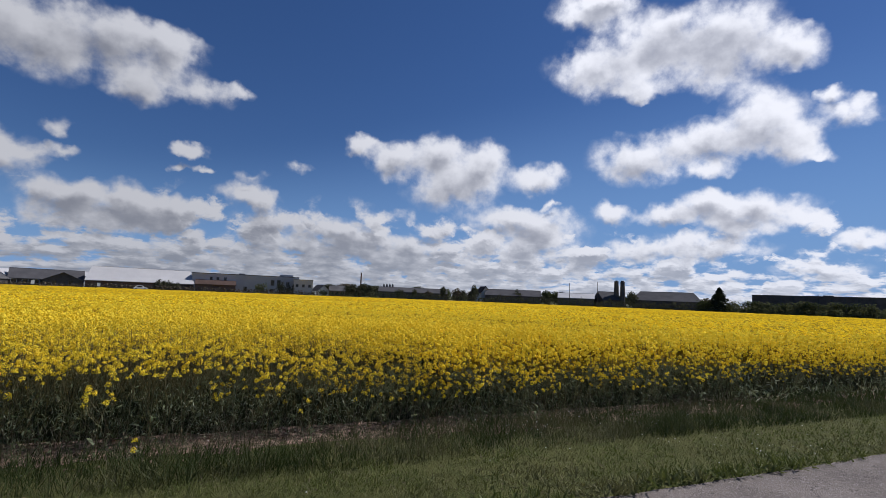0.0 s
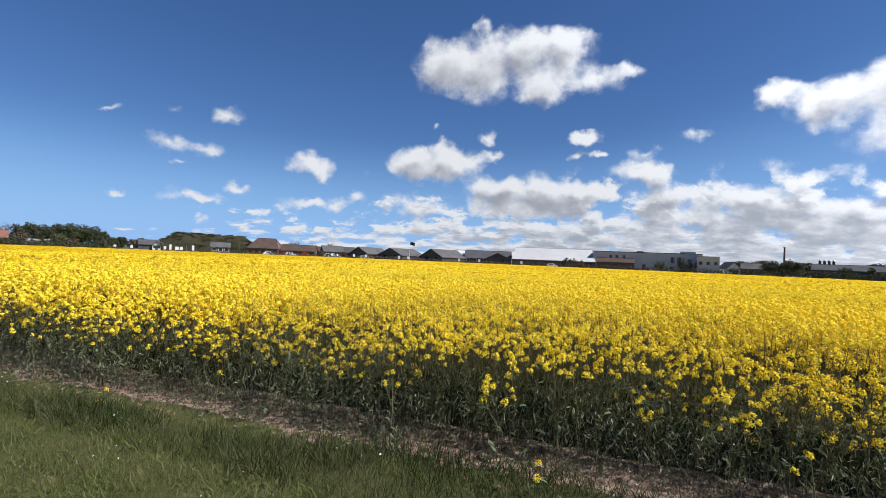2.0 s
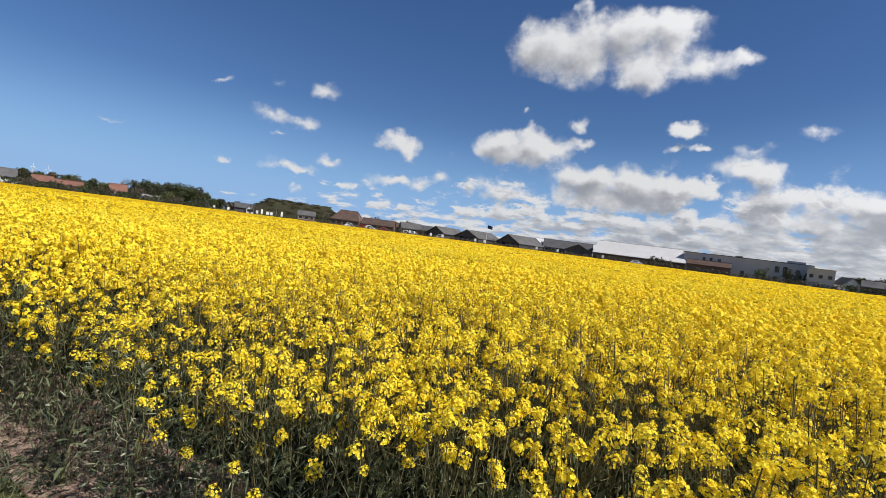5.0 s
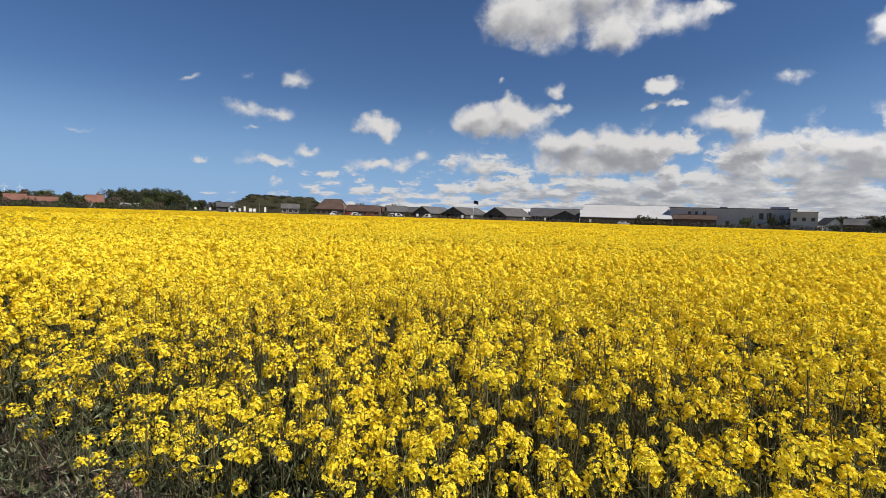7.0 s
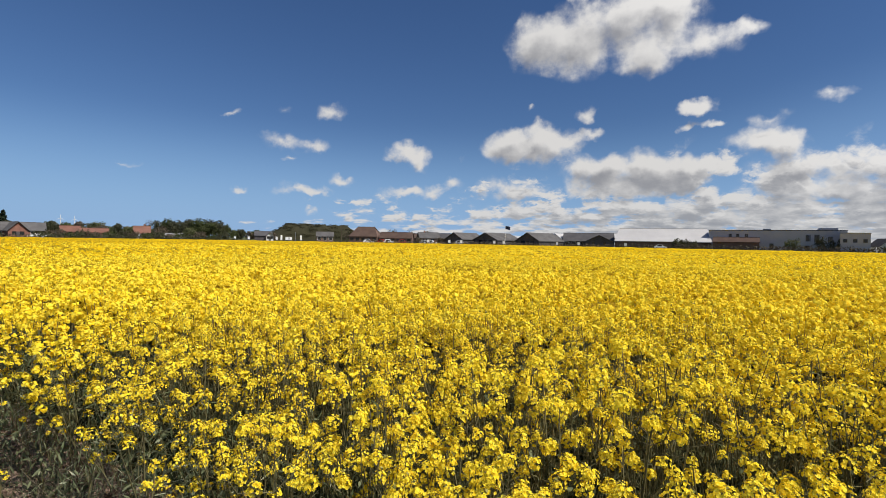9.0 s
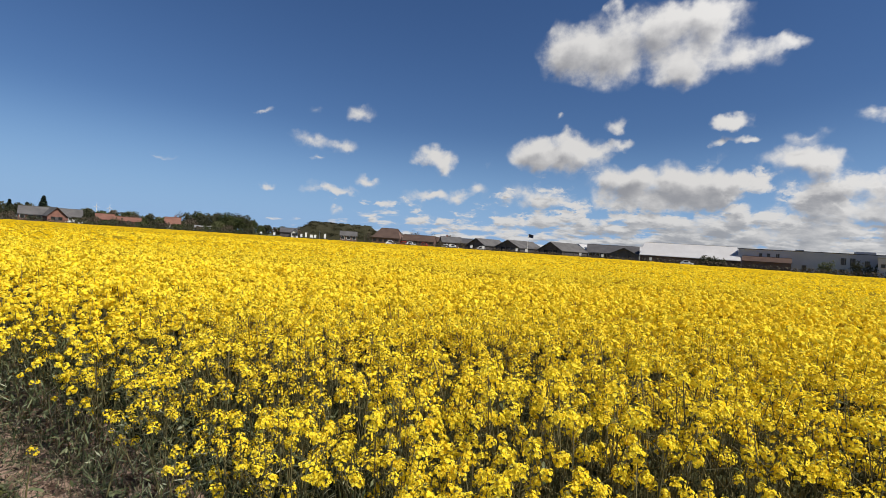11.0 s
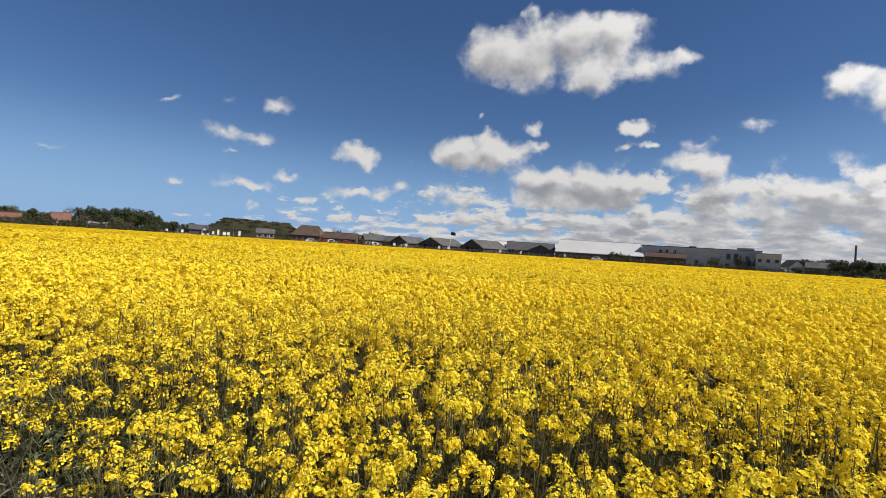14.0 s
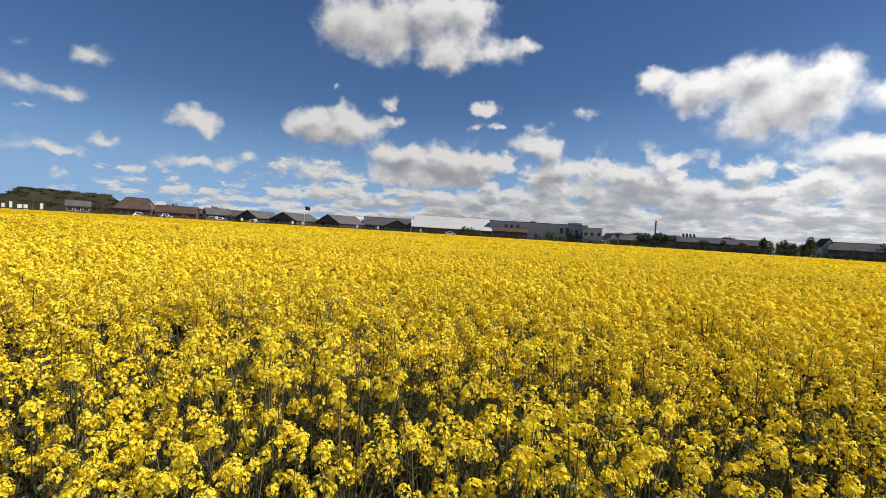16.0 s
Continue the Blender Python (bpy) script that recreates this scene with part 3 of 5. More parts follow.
def raceme(count, unit, size, radius, r, tall=1.25):
    """A rounded flower head: blossoms set round a short axis, buds at its tip."""
    vs, fs, n = [], [], 0
    for i in range(count):
        h = r.uniform(0.0, 1.0) ** 0.8
        th, ph = 0.15 + 1.75 * h, i * 2.39996 + r.uniform(-0.4, 0.4)
        d = np.array((math.sin(th) * math.cos(ph), math.sin(th) * math.sin(ph), math.cos(th)))
        v, f = unit(size * r.uniform(0.8, 1.2), r)
        m = rot_to(d + np.array((0, 0, 0.2)) + r.normal(0, 0.2, 3))
        vs.append(v @ m.T + d * radius * r.uniform(0.66, 1.08) * np.array((1, 1, tall)))
        fs.append(f + n)
        n += len(v)
    return np.concatenate(vs), np.concatenate(fs)


def edge_y(x):
    """Where the drilled crop begins: it draws away from the lane to the east."""
    k = np.clip((x + 2.8) / 1.2, 0, 1)
    return 5.86 + 0.13 * k * k * (3 - 2 * k) + 0.02 * np.clip(x + 1.6, 0, 12) + 0.13 * np.exp(-((x + 4.1) / 0.8) ** 2)


def grass_y(x):
    """Where the uncut grass ends and the bare soil begins."""
    return 5.49 + 0.10 * np.clip(x + 3.2, 0, 4.5) + 0.03 * np.clip(x - 1.3, 0, 12) + 0.02 * np.clip(-x - 8, 0, 8)


tr = np.random.default_rng(3)
HEADS_NEAR = [raceme(int(tr.integers(38, 54)), floret, 0.0057, 0.024 * tr.uniform(0.75, 1.15), tr, tr.uniform(1.0, 1.6)) for _ in range(12)]
HEADS_CLOSE = [raceme(int(tr.integers(32, 44)), cross, 0.0060, 0.024 * tr.uniform(0.75, 1.15), tr, tr.uniform(1.0, 1.5)) for _ in range(12)]
HEADS_MID = [raceme(24, chip, 0.0070, 0.024 * tr.uniform(0.8, 1.15), tr, tr.uniform(1.0, 1.4)) for _ in range(8)]
HEADS_OUT = [raceme(11, chip, 0.0108, 0.024 * tr.uniform(0.8, 1.2), tr) for _ in range(8)]
HEADS_FAR = [raceme(7, chip, 0.0112, 0.027, tr) for _ in range(8)]
HEADS_DISTANT = [raceme(4, chip, 0.0150, 0.036, tr) for _ in range(8)]


def leaf_tmpl(length, width, droop, r, lobes=True):
    """A ragged, bent blade."""
    v, rows = [], 5
    for i in range(rows):
        t = i / (rows - 1)
        w = width * (0.18 + math.sin(3.1416 * min(1, 0.12 + 0.85 * t)) * (r.uniform(0.65, 1.15) if lobes else 0.9)) * (0.15 if i == rows - 1 else 1)
        x, z = length * (t - 0.12 * droop * t * t), length * (0.55 * t - droop * t * t)
        v += [(x, -w, z + 0.15 * w), (x, w, z + 0.15 * w)]
    f = [(2 * i, 2 * i + 1, 2 * i + 3, 2 * i + 2) for i in range(rows - 1)]
    return np.array(v), np.array(f)


LEAVES_LOW = [leaf_tmpl(0.095, 0.013, tr.uniform(0.4, 1.1), tr) for _ in range(8)]
LEAVES_UP = [leaf_tmpl(0.065, 0.008, tr.uniform(0.2, 0.7), tr, False) for _ in range(6)]

FIELD_R = 192.0
TRAMLINES = (12.35, 14.25)      # wheel tracks run parallel to the lane


def crop_height(x, y):
    """The height of the canopy: lower at the open edge, uneven inside."""
    edge = np.clip((y - edge_y(x) + 0.15) / 0.7, 0, 1)
    h = 0.74 + 0.32 * edge ** 0.6
    h = h + 0.045 * lumps(x, y, 0.9) + 0.03 * lumps(x, y, 2.7)
    for t in TRAMLINES:
        h = h - 0.20 * np.exp(-((y - t - 0.12 * np.sin(x * 0.13)) / 0.22) ** 2)
    return h


def scatter(x0, x1, y0, y1, per_m2, keep):
    n = int((x1 - x0) * (y1 - y0) * per_m2)
    x, y = rng.uniform(x0, x1, n), rng.uniform(y0, y1, n)
    k = keep(x, y)
    return x[k], y[k]


def spread(x0, x1, y0, y1, per_m2, keep):
    """Places in a loose grid, as drilled plants stand."""
    s = per_m2 ** -0.5
    x, y = (g.ravel() for g in np.meshgrid(np.arange(x0, x1, s), np.arange(y0, y1, s)))
    x, y = x + rng.uniform(-0.55, 0.55, len(x)) * s, y + rng.uniform(-0.55, 0.55, len(y)) * s
    k = keep(x, y)
    return x[k], y[k]


def ring(r0, r1, per_m2):
    """Random places between two distances from the edge of the field."""
    n = int(1.5708 * (r1 * r1 - r0 * r0) * per_m2)
    r, a = np.sqrt(rng.uniform(r0 * r0, r1 * r1, n)), rng.uniform(-1.5708, 1.5708, n)
    x, y = HOME.x + r * np.sin(a), HOME.y + r * np.cos(a)
    k = (y > 6.0) & (x > -180)
    for t in TRAMLINES:
        k &= ~((np.abs(y - t - 0.12 * np.sin(x * 0.13)) < 0.20) & (rng.random(n) < 0.75))
    return x[k], y[k]


def from_home(x, y):
    return np.hypot(x - HOME.x, y - HOME.y)


heads, buds, stalks, blades = Heap(), Heap(), Heap(), Heap()


def put_heads(at, tmpls, scale=1.0, lean=0.3):
    pick = rng.integers(0, len(tmpls), len(at))
    for i, t in enumerate(tmpls):
        stamp(heads, t, at[pick == i], lean, scale, 0.34)


# whole plants along the open edge and round where one stands
px, py = spread(-16, 15, 5.62, 9.4, 37, lambda x, y: (rng.random(len(x)) < np.clip((y - edge_y(x) + 0.06 - 0.16 * lumps(x, y * 0, 1.1)) / 0.32, 0.012, 1)) &
                 ((y < 7.3) | (from_home(x, y) < 5.0)))
base = np.stack([px, py, np.full_like(px, 0.02)], 1)
top_h = crop_height(px, py) * rng.uniform(0.86, 1.10, len(px))
top = base + np.stack([rng.normal(0, 0.10, len(px)), rng.normal(-0.06, 0.09, len(px)), top_h], 1)
bend = rng.normal(0, 0.035, (len(px), 3))
ribbons(stalks, base, top, 0.0046, bend)
tips = [top]
for k in range(9):
    t = rng.uniform(0.35, 0.78, (len(px), 1))
    root = base + (top - base) * t + bend * (1 - np.abs(2 * t - 1))
    ang, reach = rng.uniform(0, 6.28, len(px)), 0.26 * np.sqrt(rng.random(len(px))) * np.where(py < edge_y(px) + 0.4, 0.7, 1.0)
    tip_z = top_h * np.where((py < edge_y(px) + 0.5) & (rng.random(len(px)) < np.where(px > 1.0, 0.6, 0.32)), rng.uniform(np.where(np.abs(px + 1.1) < 0.9, 0.82, np.where(px > 1.0, 0.38, 0.50)), 0.98), 1.04 - 0.24 * rng.random(len(px)) ** 1.7) + 0.02
    tip = np.stack([root[:, 0] + reach * np.cos(ang), root[:, 1] + reach * np.sin(ang), np.maximum(tip_z, root[:, 2] + 0.05)], 1)
    cl = from_home(root[:, 0], root[:, 1]) < 2.4
    bow = np.stack([0.25 * reach * np.cos(ang), 0.25 * reach * np.sin(ang), -0.02 + 0 * reach], 1)
    ribbons(stalks, root[cl], tip[cl], 0.0026, bow[cl])
    out = ~cl & (from_home(root[:, 0], root[:, 1]) < 4.6) & (rng.random(len(px)) < 0.45)
    ribbons(stalks, root[out], tip[out], 0.0016, None, 1)
    tips.append(tip if k < 5 else tip[from_home(tip[:, 0], tip[:, 1]) < 7.5])
tips = np.concatenate(tips)
d = from_home(tips[:, 0], tips[:, 1])
near = d < 3.6
put_heads(tips[d < 1.9], HEADS_NEAR, 1.05)
put_heads(tips[near & (d >= 1.9)], HEADS_CLOSE, 1.12)
put_heads(tips[~near & (d < 6.5)], HEADS_MID, 1.12)
put_heads(tips[d >= 6.5], HEADS_OUT, 1.10)
stamp(buds, raceme(4, chip, 0.0035, 0.008, tr), tips[near] + np.array((0, 0, 0.028)), 0.2)
# young pods standing off the stalks under the blossoms of the nearest plants
close = tips[d < 3.2]
for k in range(4):
    a = close - np.array((0, 0, 0.03 + 0.022 * k)) + rng.normal(0, 0.003, close.shape)
    out = rng.normal(0, 1, close.shape) * np.array((0.022, 0.022, 0.006)) + np.array((0, 0, 0.016))
    ribbons(stalks, a, a + out, 0.0011)
for k in range(5):
    low = k < 4
    t = np.where(py < edge_y(px) + 0.6, rng.uniform(0.04, 0.55, len(px)), rng.uniform(0.10, 0.42, len(px)))[:, None] if low else rng.uniform(0.55, 0.9, (len(px), 1))
    at = (base + (top - base) * t)[((py < edge_y(px) + 0.75) & (np.abs(px + 1.5) < 9.5)) | ((k % 2 == 0) & (py < 8.2) & (from_home(px, py) < 5))]
    pick = rng.integers(0, 6, len(at))
    for i in range(6):
        stamp(blades, (LEAVES_LOW if low else LEAVES_UP)[i], at[pick == i], 0.35, 0.82 if low else 0.9, 0.4)

# the tangle of small leaves and side shoots in the open face of the crop
tx, ty = scatter(-11, 9, -0.22, 0.66, 2300, lambda x, v: rng.random(len(x)) < np.clip((v + 0.24 - 0.12 * lumps(x, v * 0, 1.1)) / 0.4, 0, 1))
at = np.stack([tx, ty + edge_y(tx), 0.04 + 0.74 * rng.random(len(tx)) ** 0.9 * np.clip((ty + 0.35) / 0.5, 0.2, 1)], 1)
slip = np.array([(0, 1, 3, 2), (2, 3, 5, 4)])
UPRIGHT = [np.array([(-0.003, 0, 0), (0.003, 0, 0), (-w, 0.004, h * 0.5), (w, 0.006, h * 0.5), (-0.001, 0.016, h), (0.001, 0.016, h)]) for w, h in ((0.008, 0.085), (0.006, 0.11), (0.011, 0.07), (0.005, 0.13))]
for i in range(4):
    stamp(blades, (UPRIGHT[i], slip), at[i::4], 0.6, 0.48, 0.6)
# withered and budding side shoots, low where the crop thins out
wx, wy = scatter(-11, 9, -0.16, 0.42, 320, lambda x, v: rng.random(len(x)) < 0.25 + 0.75 * np.clip(0.5 + 0.9 * lumps(x, v, 2.2), 0, 1))
foot = np.stack([wx, wy + edge_y(wx), 0.03 + 0 * wx], 1)
reach = (0.03 + 0.34 * np.clip((wy + 0.30) / 0.6, 0, 1)) * rng.uniform(0.4, 1.2, len(wx))
head = foot + np.stack([rng.normal(0, 0.35, len(wx)) * reach, rng.normal(0, 0.35, len(wx)) * reach, reach], 1)
shoots = Heap()
ribbons(shoots, foot, head, 0.0022, None, 1)
for k in range(3):
    q = foot + (head - foot) * rng.uniform(0.25, 1.0, (len(wx), 1))
    stamp(shoots, (UPRIGHT[k], slip), q, 0.8, 0.36, 0.5)

# pale leaves and dry bits whose colour paints sunlit flecks on the open face
vx, vy = scatter(-11, 9, -0.10, 0.35, 3300, lambda x, v: rng.random(len(x)) < np.clip(0.25 + 0.7 * lumps(x, v, 1.6), 0.08, 1))
pale = Heap()
at = np.stack([vx, vy + edge_y(vx), 0.05 + 0.66 * rng.random(len(vx)) * np.clip((vy + 0.42) / 0.5, 0.06, 1)], 1)
for i in range(4):
    stamp(pale, (UPRIGHT[i], slip), at[i::4], 1.2, 0.36, 0.6)

# blossoms low down on side branches in the open face
qx, qv = scatter(-12, 14, -0.14, 0.38, 175, lambda x, v: rng.random(len(x)) < np.clip((v + 0.2) / 0.3, 0.1, 1))
q_low = np.where(np.abs(qx + 1.1) < 0.9, 0.78, np.where(qx > 0.6, 0.36, 0.48))
q_high = crop_height(qx, qv + edge_y(qx))
at = np.stack([qx, qv + edge_y(qx), q_high - (q_high - q_low) * rng.random(len(qx)) ** 1.5], 1)
d = from_home(at[:, 0], at[:, 1])
put_heads(at[d < 1.9], HEADS_NEAR, 0.9)
put_heads(at[(d >= 1.9) & (d < 3.6)], HEADS_CLOSE, 0.92)
put_heads(at[d >= 3.6], HEADS_MID, 0.95)
ribbons(stalks, at + np.stack([rng.normal(0, 0.05, len(at)), 0.06 + 0.03 * rng.random(len(at)), -0.22 + 0 * at[:, 0]], 1), at, 0.0020, None, 1)

# plants deeper in: heads on bare stalks, then heads alone over the closed canopy
hx, hy = ring(2.0, 9.0, 165)
k = ~((hy < 7.3) & (hx > -16) & (hx < 15)) & ~((from_home(hx, hy) < 5.0) & (hy < 9.4)) & (hy > 7.2)
hx, hy = hx[k], hy[k]
at = np.stack([hx, hy, crop_height(hx, hy) * rng.uniform(0.86, 1.08, len(hx))], 1)
d = from_home(hx, hy)
put_heads(at[d < 6.5], HEADS_MID, 1.05)
put_heads(at[d >= 6.5], HEADS_OUT, 1.10)
few = at[::30]
ribbons(stalks, few - np.stack([rng.normal(0, 0.05, len(few)), rng.normal(0, 0.05, len(few)), rng.uniform(0.15, 0.3, len(few))], 1), few, 0.0022, None, 1)
hx, hy = ring(9.0, 15.0, 86)
at = np.stack([hx, hy, crop_height(hx, hy) * rng.uniform(0.84, 1.07, len(hx))], 1)
put_heads(at, HEADS_FAR, 1.04)
hx, hy = ring(15.0, 32.0, 22)
at = np.stack([hx, hy, crop_height(hx, hy) * rng.uniform(0.90, 1.07, len(hx))], 1)
put_heads(at, HEADS_DISTANT, 1.22)

# the edge of the crop further along the lane, both ways
hx, hy = scatter(-60, 40, -0.1, 1.3, 110, lambda x, v: ((x < -16) | (x > 15)) & (rng.random(len(x)) < np.clip((v + 0.1) / 0.5, 0.05, 1)))
hy = hy + edge_y(hx)
at = np.stack([hx, hy, crop_height(hx, hy) * rng.uniform(0.55, 1.05, len(hx))], 1)
put_heads(at, HEADS_FAR, 1.2)
fx, fy = scatter(-34, 20, -0.30, 0.22, 420, lambda x, v: (x < -10.5) | (x > 8.5))
low_at = np.stack([fx, fy + edge_y(fx), 0.05 + 0.6 * rng.random(len(fx)) * np.clip((fy + 0.3) / 0.4, 0.1, 1)], 1)
for i in range(4):
    stamp(pale if i == 0 else blades, (UPRIGHT[i], slip), low_at[i::4], 0.8, 1.0, 0.5)
stamp(blades, LEAVES_LOW[0], at * np.array((1, 1, 0.55)), 0.5, 1.3, 0.4)
stamp(blades, LEAVES_LOW[1], at * np.array((1, 1, 0.30)), 0.5, 1.3, 0.4)


def canopy():
    """The closed leaf and flower canopy, which carries the crop out to the far end of the field; its colours hold the
    shaded gaps.
    """
    heap = Heap()
    rr = np.concatenate([np.linspace(4.6, 46.0, 120), np.geomspace(46.6, FIELD_R, 80)])
    aa = np.radians(np.linspace(-90.5, 90.0, 280))
    g_r, g_a = np.meshgrid(rr, aa, indexing="ij")
    x, y = HOME.x + g_r * np.sin(g_a), HOME.y + g_r * np.cos(g_a)
    inner = np.clip((g_r - 14.0) / 3.0, 0, 1)
    z = crop_height(x, np.maximum(y, 6.0)) - 0.13 + inner * 0.10 + rng.normal(0, 1, x.shape) * (0.035 + 0.03 * inner)
    z = z - 0.78 * np.clip((g_r - 45.0) / 145.0, 0, 1) ** 1.3
    z = np.where(g_r < 6.2, z - 0.22, z)
    z = np.where(y < 7.35, -0.2, z)
    y = np.maximum(y, 5.9)
    v = np.stack([x, y, z], -1).reshape(-1, 3)
    nx, ny = x.shape[1], x.shape[0]
    i = (np.arange(ny - 1)[:, None] * nx + np.arange(nx - 1)).ravel()
    f = np.stack([i, i + nx, i + nx + 1, i + 1], 1)
    low = (z.ravel()[f] < 0).all(1)
    far = (g_r.ravel()[f] > 14.5).all(1)
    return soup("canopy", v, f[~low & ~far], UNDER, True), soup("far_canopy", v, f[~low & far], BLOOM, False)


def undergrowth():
    """A sheet for the leaf layer below the nearest plants, coloured dark as their shade; it shuts off the soil."""
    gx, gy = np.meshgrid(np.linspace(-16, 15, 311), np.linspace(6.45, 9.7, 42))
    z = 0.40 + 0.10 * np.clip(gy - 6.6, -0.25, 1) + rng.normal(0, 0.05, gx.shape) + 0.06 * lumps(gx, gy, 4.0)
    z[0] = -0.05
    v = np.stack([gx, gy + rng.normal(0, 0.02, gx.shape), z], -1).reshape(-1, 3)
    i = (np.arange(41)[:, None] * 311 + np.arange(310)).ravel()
    return soup("undergrowth", v, np.stack([i, i + 1, i + 312, i + 311], 1), UNDERGROWTH_SHADE)


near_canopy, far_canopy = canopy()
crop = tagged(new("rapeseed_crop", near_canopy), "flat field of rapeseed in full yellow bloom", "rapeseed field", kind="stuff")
# the undergrowth sheet is added to darken the gaps between plants
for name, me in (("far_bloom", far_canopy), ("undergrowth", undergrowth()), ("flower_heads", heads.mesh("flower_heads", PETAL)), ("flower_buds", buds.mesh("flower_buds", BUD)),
                 ("stalks", stalks.mesh("stalks", STALK)), ("side_shoots", shoots.mesh("side_shoots", BRACKEN)), ("pale_lit_leaves", pale.mesh("pale_lit_leaves", GLAUCOUS_LIT)), ("leaves", blades.mesh("leaves", BLADE))):
    ob = new(name, me)
    ob.parent = crop
    tagged(ob, kind="stuff")

# single plants that strayed out of the crop
EDGE_HEADS = [soup("flower_head", *t, PETAL) for t in HEADS_NEAR[:4]]
EDGE_LEAVES = [soup("leaf", *t, BLADE) for t in LEAVES_LOW[:4]]


def stray_plant(x, y, height, n_heads, seed):
    r = np.random.default_rng(seed)
    plant = thing("rapeseed_plant", pose(x, y, 0.03, 0, 0, r.uniform(0, 360)), "single yellow-flowering rapeseed plant in bare soil", "plant", "stray plants beside the crop")
    lean = Vector((r.normal(0, 0.05), r.normal(0, 0.05), height))
    part("stem", tube(bmesh.new(), [(0, 0, -0.03), lean * 0.5 + Vector((0.01, 0, 0)), lean], (0.006, 0.0045, 0.003), 5), STALK, plant)
    for i in range(n_heads):
        tip = lean + (Vector((0, 0, 0)) if i == 0 else Vector((r.normal(0, 0.06), r.normal(0, 0.06), -r.uniform(0.02, 0.14))))
        if i:
            part("branch", tube(bmesh.new(), [lean * 0.55, (lean * 0.55 + tip) / 2 + Vector((r.normal(0, 0.02), 0, -0.02)), tip], (0.003, 0.0025, 0.002), 4), STALK, plant)
        h = new("flower_head", EDGE_HEADS[(seed + i) % 4])
        h.parent = plant
        h.location = tip
    for i in range(7):
        lf = new("leaf", EDGE_LEAVES[(seed + i) % 4])
        lf.parent = plant
        lf.location = lean * r.uniform(0.05, 0.6)
        lf.rotation_euler = (0, r.uniform(-0.2, 0.4), r.uniform(0, 6.28))
        lf.scale = [r.uniform(0.5, 0.9)] * 3
    return plant


for i, (x, y, h, n) in enumerate(((-5.08, 5.38, 0.12, 2), (-0.78, 5.40, 0.24, 2), (-3.45, 5.83, 0.52, 1), (-4.38, 6.0, 0.44, 2), (-2.05, 5.72, 0.62, 3),
                                  (-3.90, 5.66, 0.40, 1), (-5.60, 5.70, 0.55, 2), (-6.6, 5.62, 0.50, 2), (0.9, 5.75, 0.45, 2), (2.2, 5.85, 0.5, 2),
                                  (-2.75, 5.78, 0.70, 3), (-7.9, 5.65, 0.60, 3), (3.9, 5.80, 0.55, 2))):
    stray_plant(x, y, h, n, 40 + i)


# ---- grass, weeds and small flowers along the lane ----
def blade_tmpl(width, curve):
    v = [(-width, 0, 0), (width, 0, 0), (-width * 0.8, 0.25 * curve, 0.5), (width * 0.8, 0.25 * curve, 0.5), (-width * 0.15, curve, 0.95), (width * 0.15, curve, 0.95)]
    return np.array(v), np.array([(0, 1, 3, 2), (2, 3, 5, 4)])


def lawn(heap, x, y, height, width, lean):
    at = np.stack([x, y, 0.015 + 0 * x], 1)
    pick = rng.integers(0, 4, len(x))
    for i, c in enumerate((0.15, 0.35, 0.6, 0.9)):
        k = pick == i
        v, f = blade_tmpl(width, c)
        n = int(k.sum())
        h = (height if np.isscalar(height) else height[k]) * rng.uniform(0.55, 1.25, n)
        w = np.einsum("nij,pj->npi", turns(n, lean), v) * h.reshape(-1, 1, 1) + at[k][:, None, :]
        heap.add(w, f)


def tuft(x, y, s):
    return np.clip(0.5 + 0.8 * lumps(x, y, s), 0, 1)


tall, mown, dry = Heap(), Heap(), Heap()
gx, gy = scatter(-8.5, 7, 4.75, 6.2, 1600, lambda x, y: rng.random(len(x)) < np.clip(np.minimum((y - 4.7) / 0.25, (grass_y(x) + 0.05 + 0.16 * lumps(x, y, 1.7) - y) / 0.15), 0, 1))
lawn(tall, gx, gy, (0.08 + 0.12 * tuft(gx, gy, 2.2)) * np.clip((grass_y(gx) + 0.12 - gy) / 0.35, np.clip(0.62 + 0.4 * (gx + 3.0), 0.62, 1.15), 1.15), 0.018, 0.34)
gx, gy = scatter(7, 11, 4.75, 6.25, 1100, lambda x, y: x < 99)
lawn(tall, gx, gy, 0.11 + 0.07 * tuft(gx, gy, 2.2), 0.03, 0.34)
gx, gy = scatter(10.5, 26, 5.50, 6.3, 420, lambda x, y: x < 99)
lawn(tall, gx, gy, 0.15, 0.05, 0.34)
gx, gy = scatter(-50, 25, 4.75, 5.72, 420, lambda x, y: (x < -8.5) | (x > 11))
lawn(tall, gx, gy, 0.12, 0.05, 0.34)
gx, gy = scatter(-170, -50, 4.75, 5.75, 70, lambda x, y: x < 0)
lawn(tall, gx, gy, 0.16, 0.14, 0.34)
gx, gy = scatter(-7.0, 1.8, 3.40, 4.95, 2700, lambda x, y: y > 3.52 + fringe(x))
lawn(mown, gx, gy, 0.045 + 0.035 * tuft(gx, gy, 3.1) + 0.04 * np.clip(3.85 - gy, 0, 0.3) / 0.3, 0.055, 0.60)
gx, gy = scatter(1.8, 6.0, 3.40, 4.95, 1150, lambda x, y: y > 3.52 + fringe(x))
lawn(mown, gx, gy, 0.03 + 0.045 * tuft(gx, gy, 3.1) + 0.04 * np.clip(3.85 - gy, 0, 0.3) / 0.3, 0.10, 0.55)
gx, gy = scatter(-12, 12, 3.45, 4.95, 800, lambda x, y: ((x < -7.0) | (x > 6.0)) & (y > 3.52 + fringe(x)))
lawn(mown, gx, gy, 0.055, 0.12, 0.6)
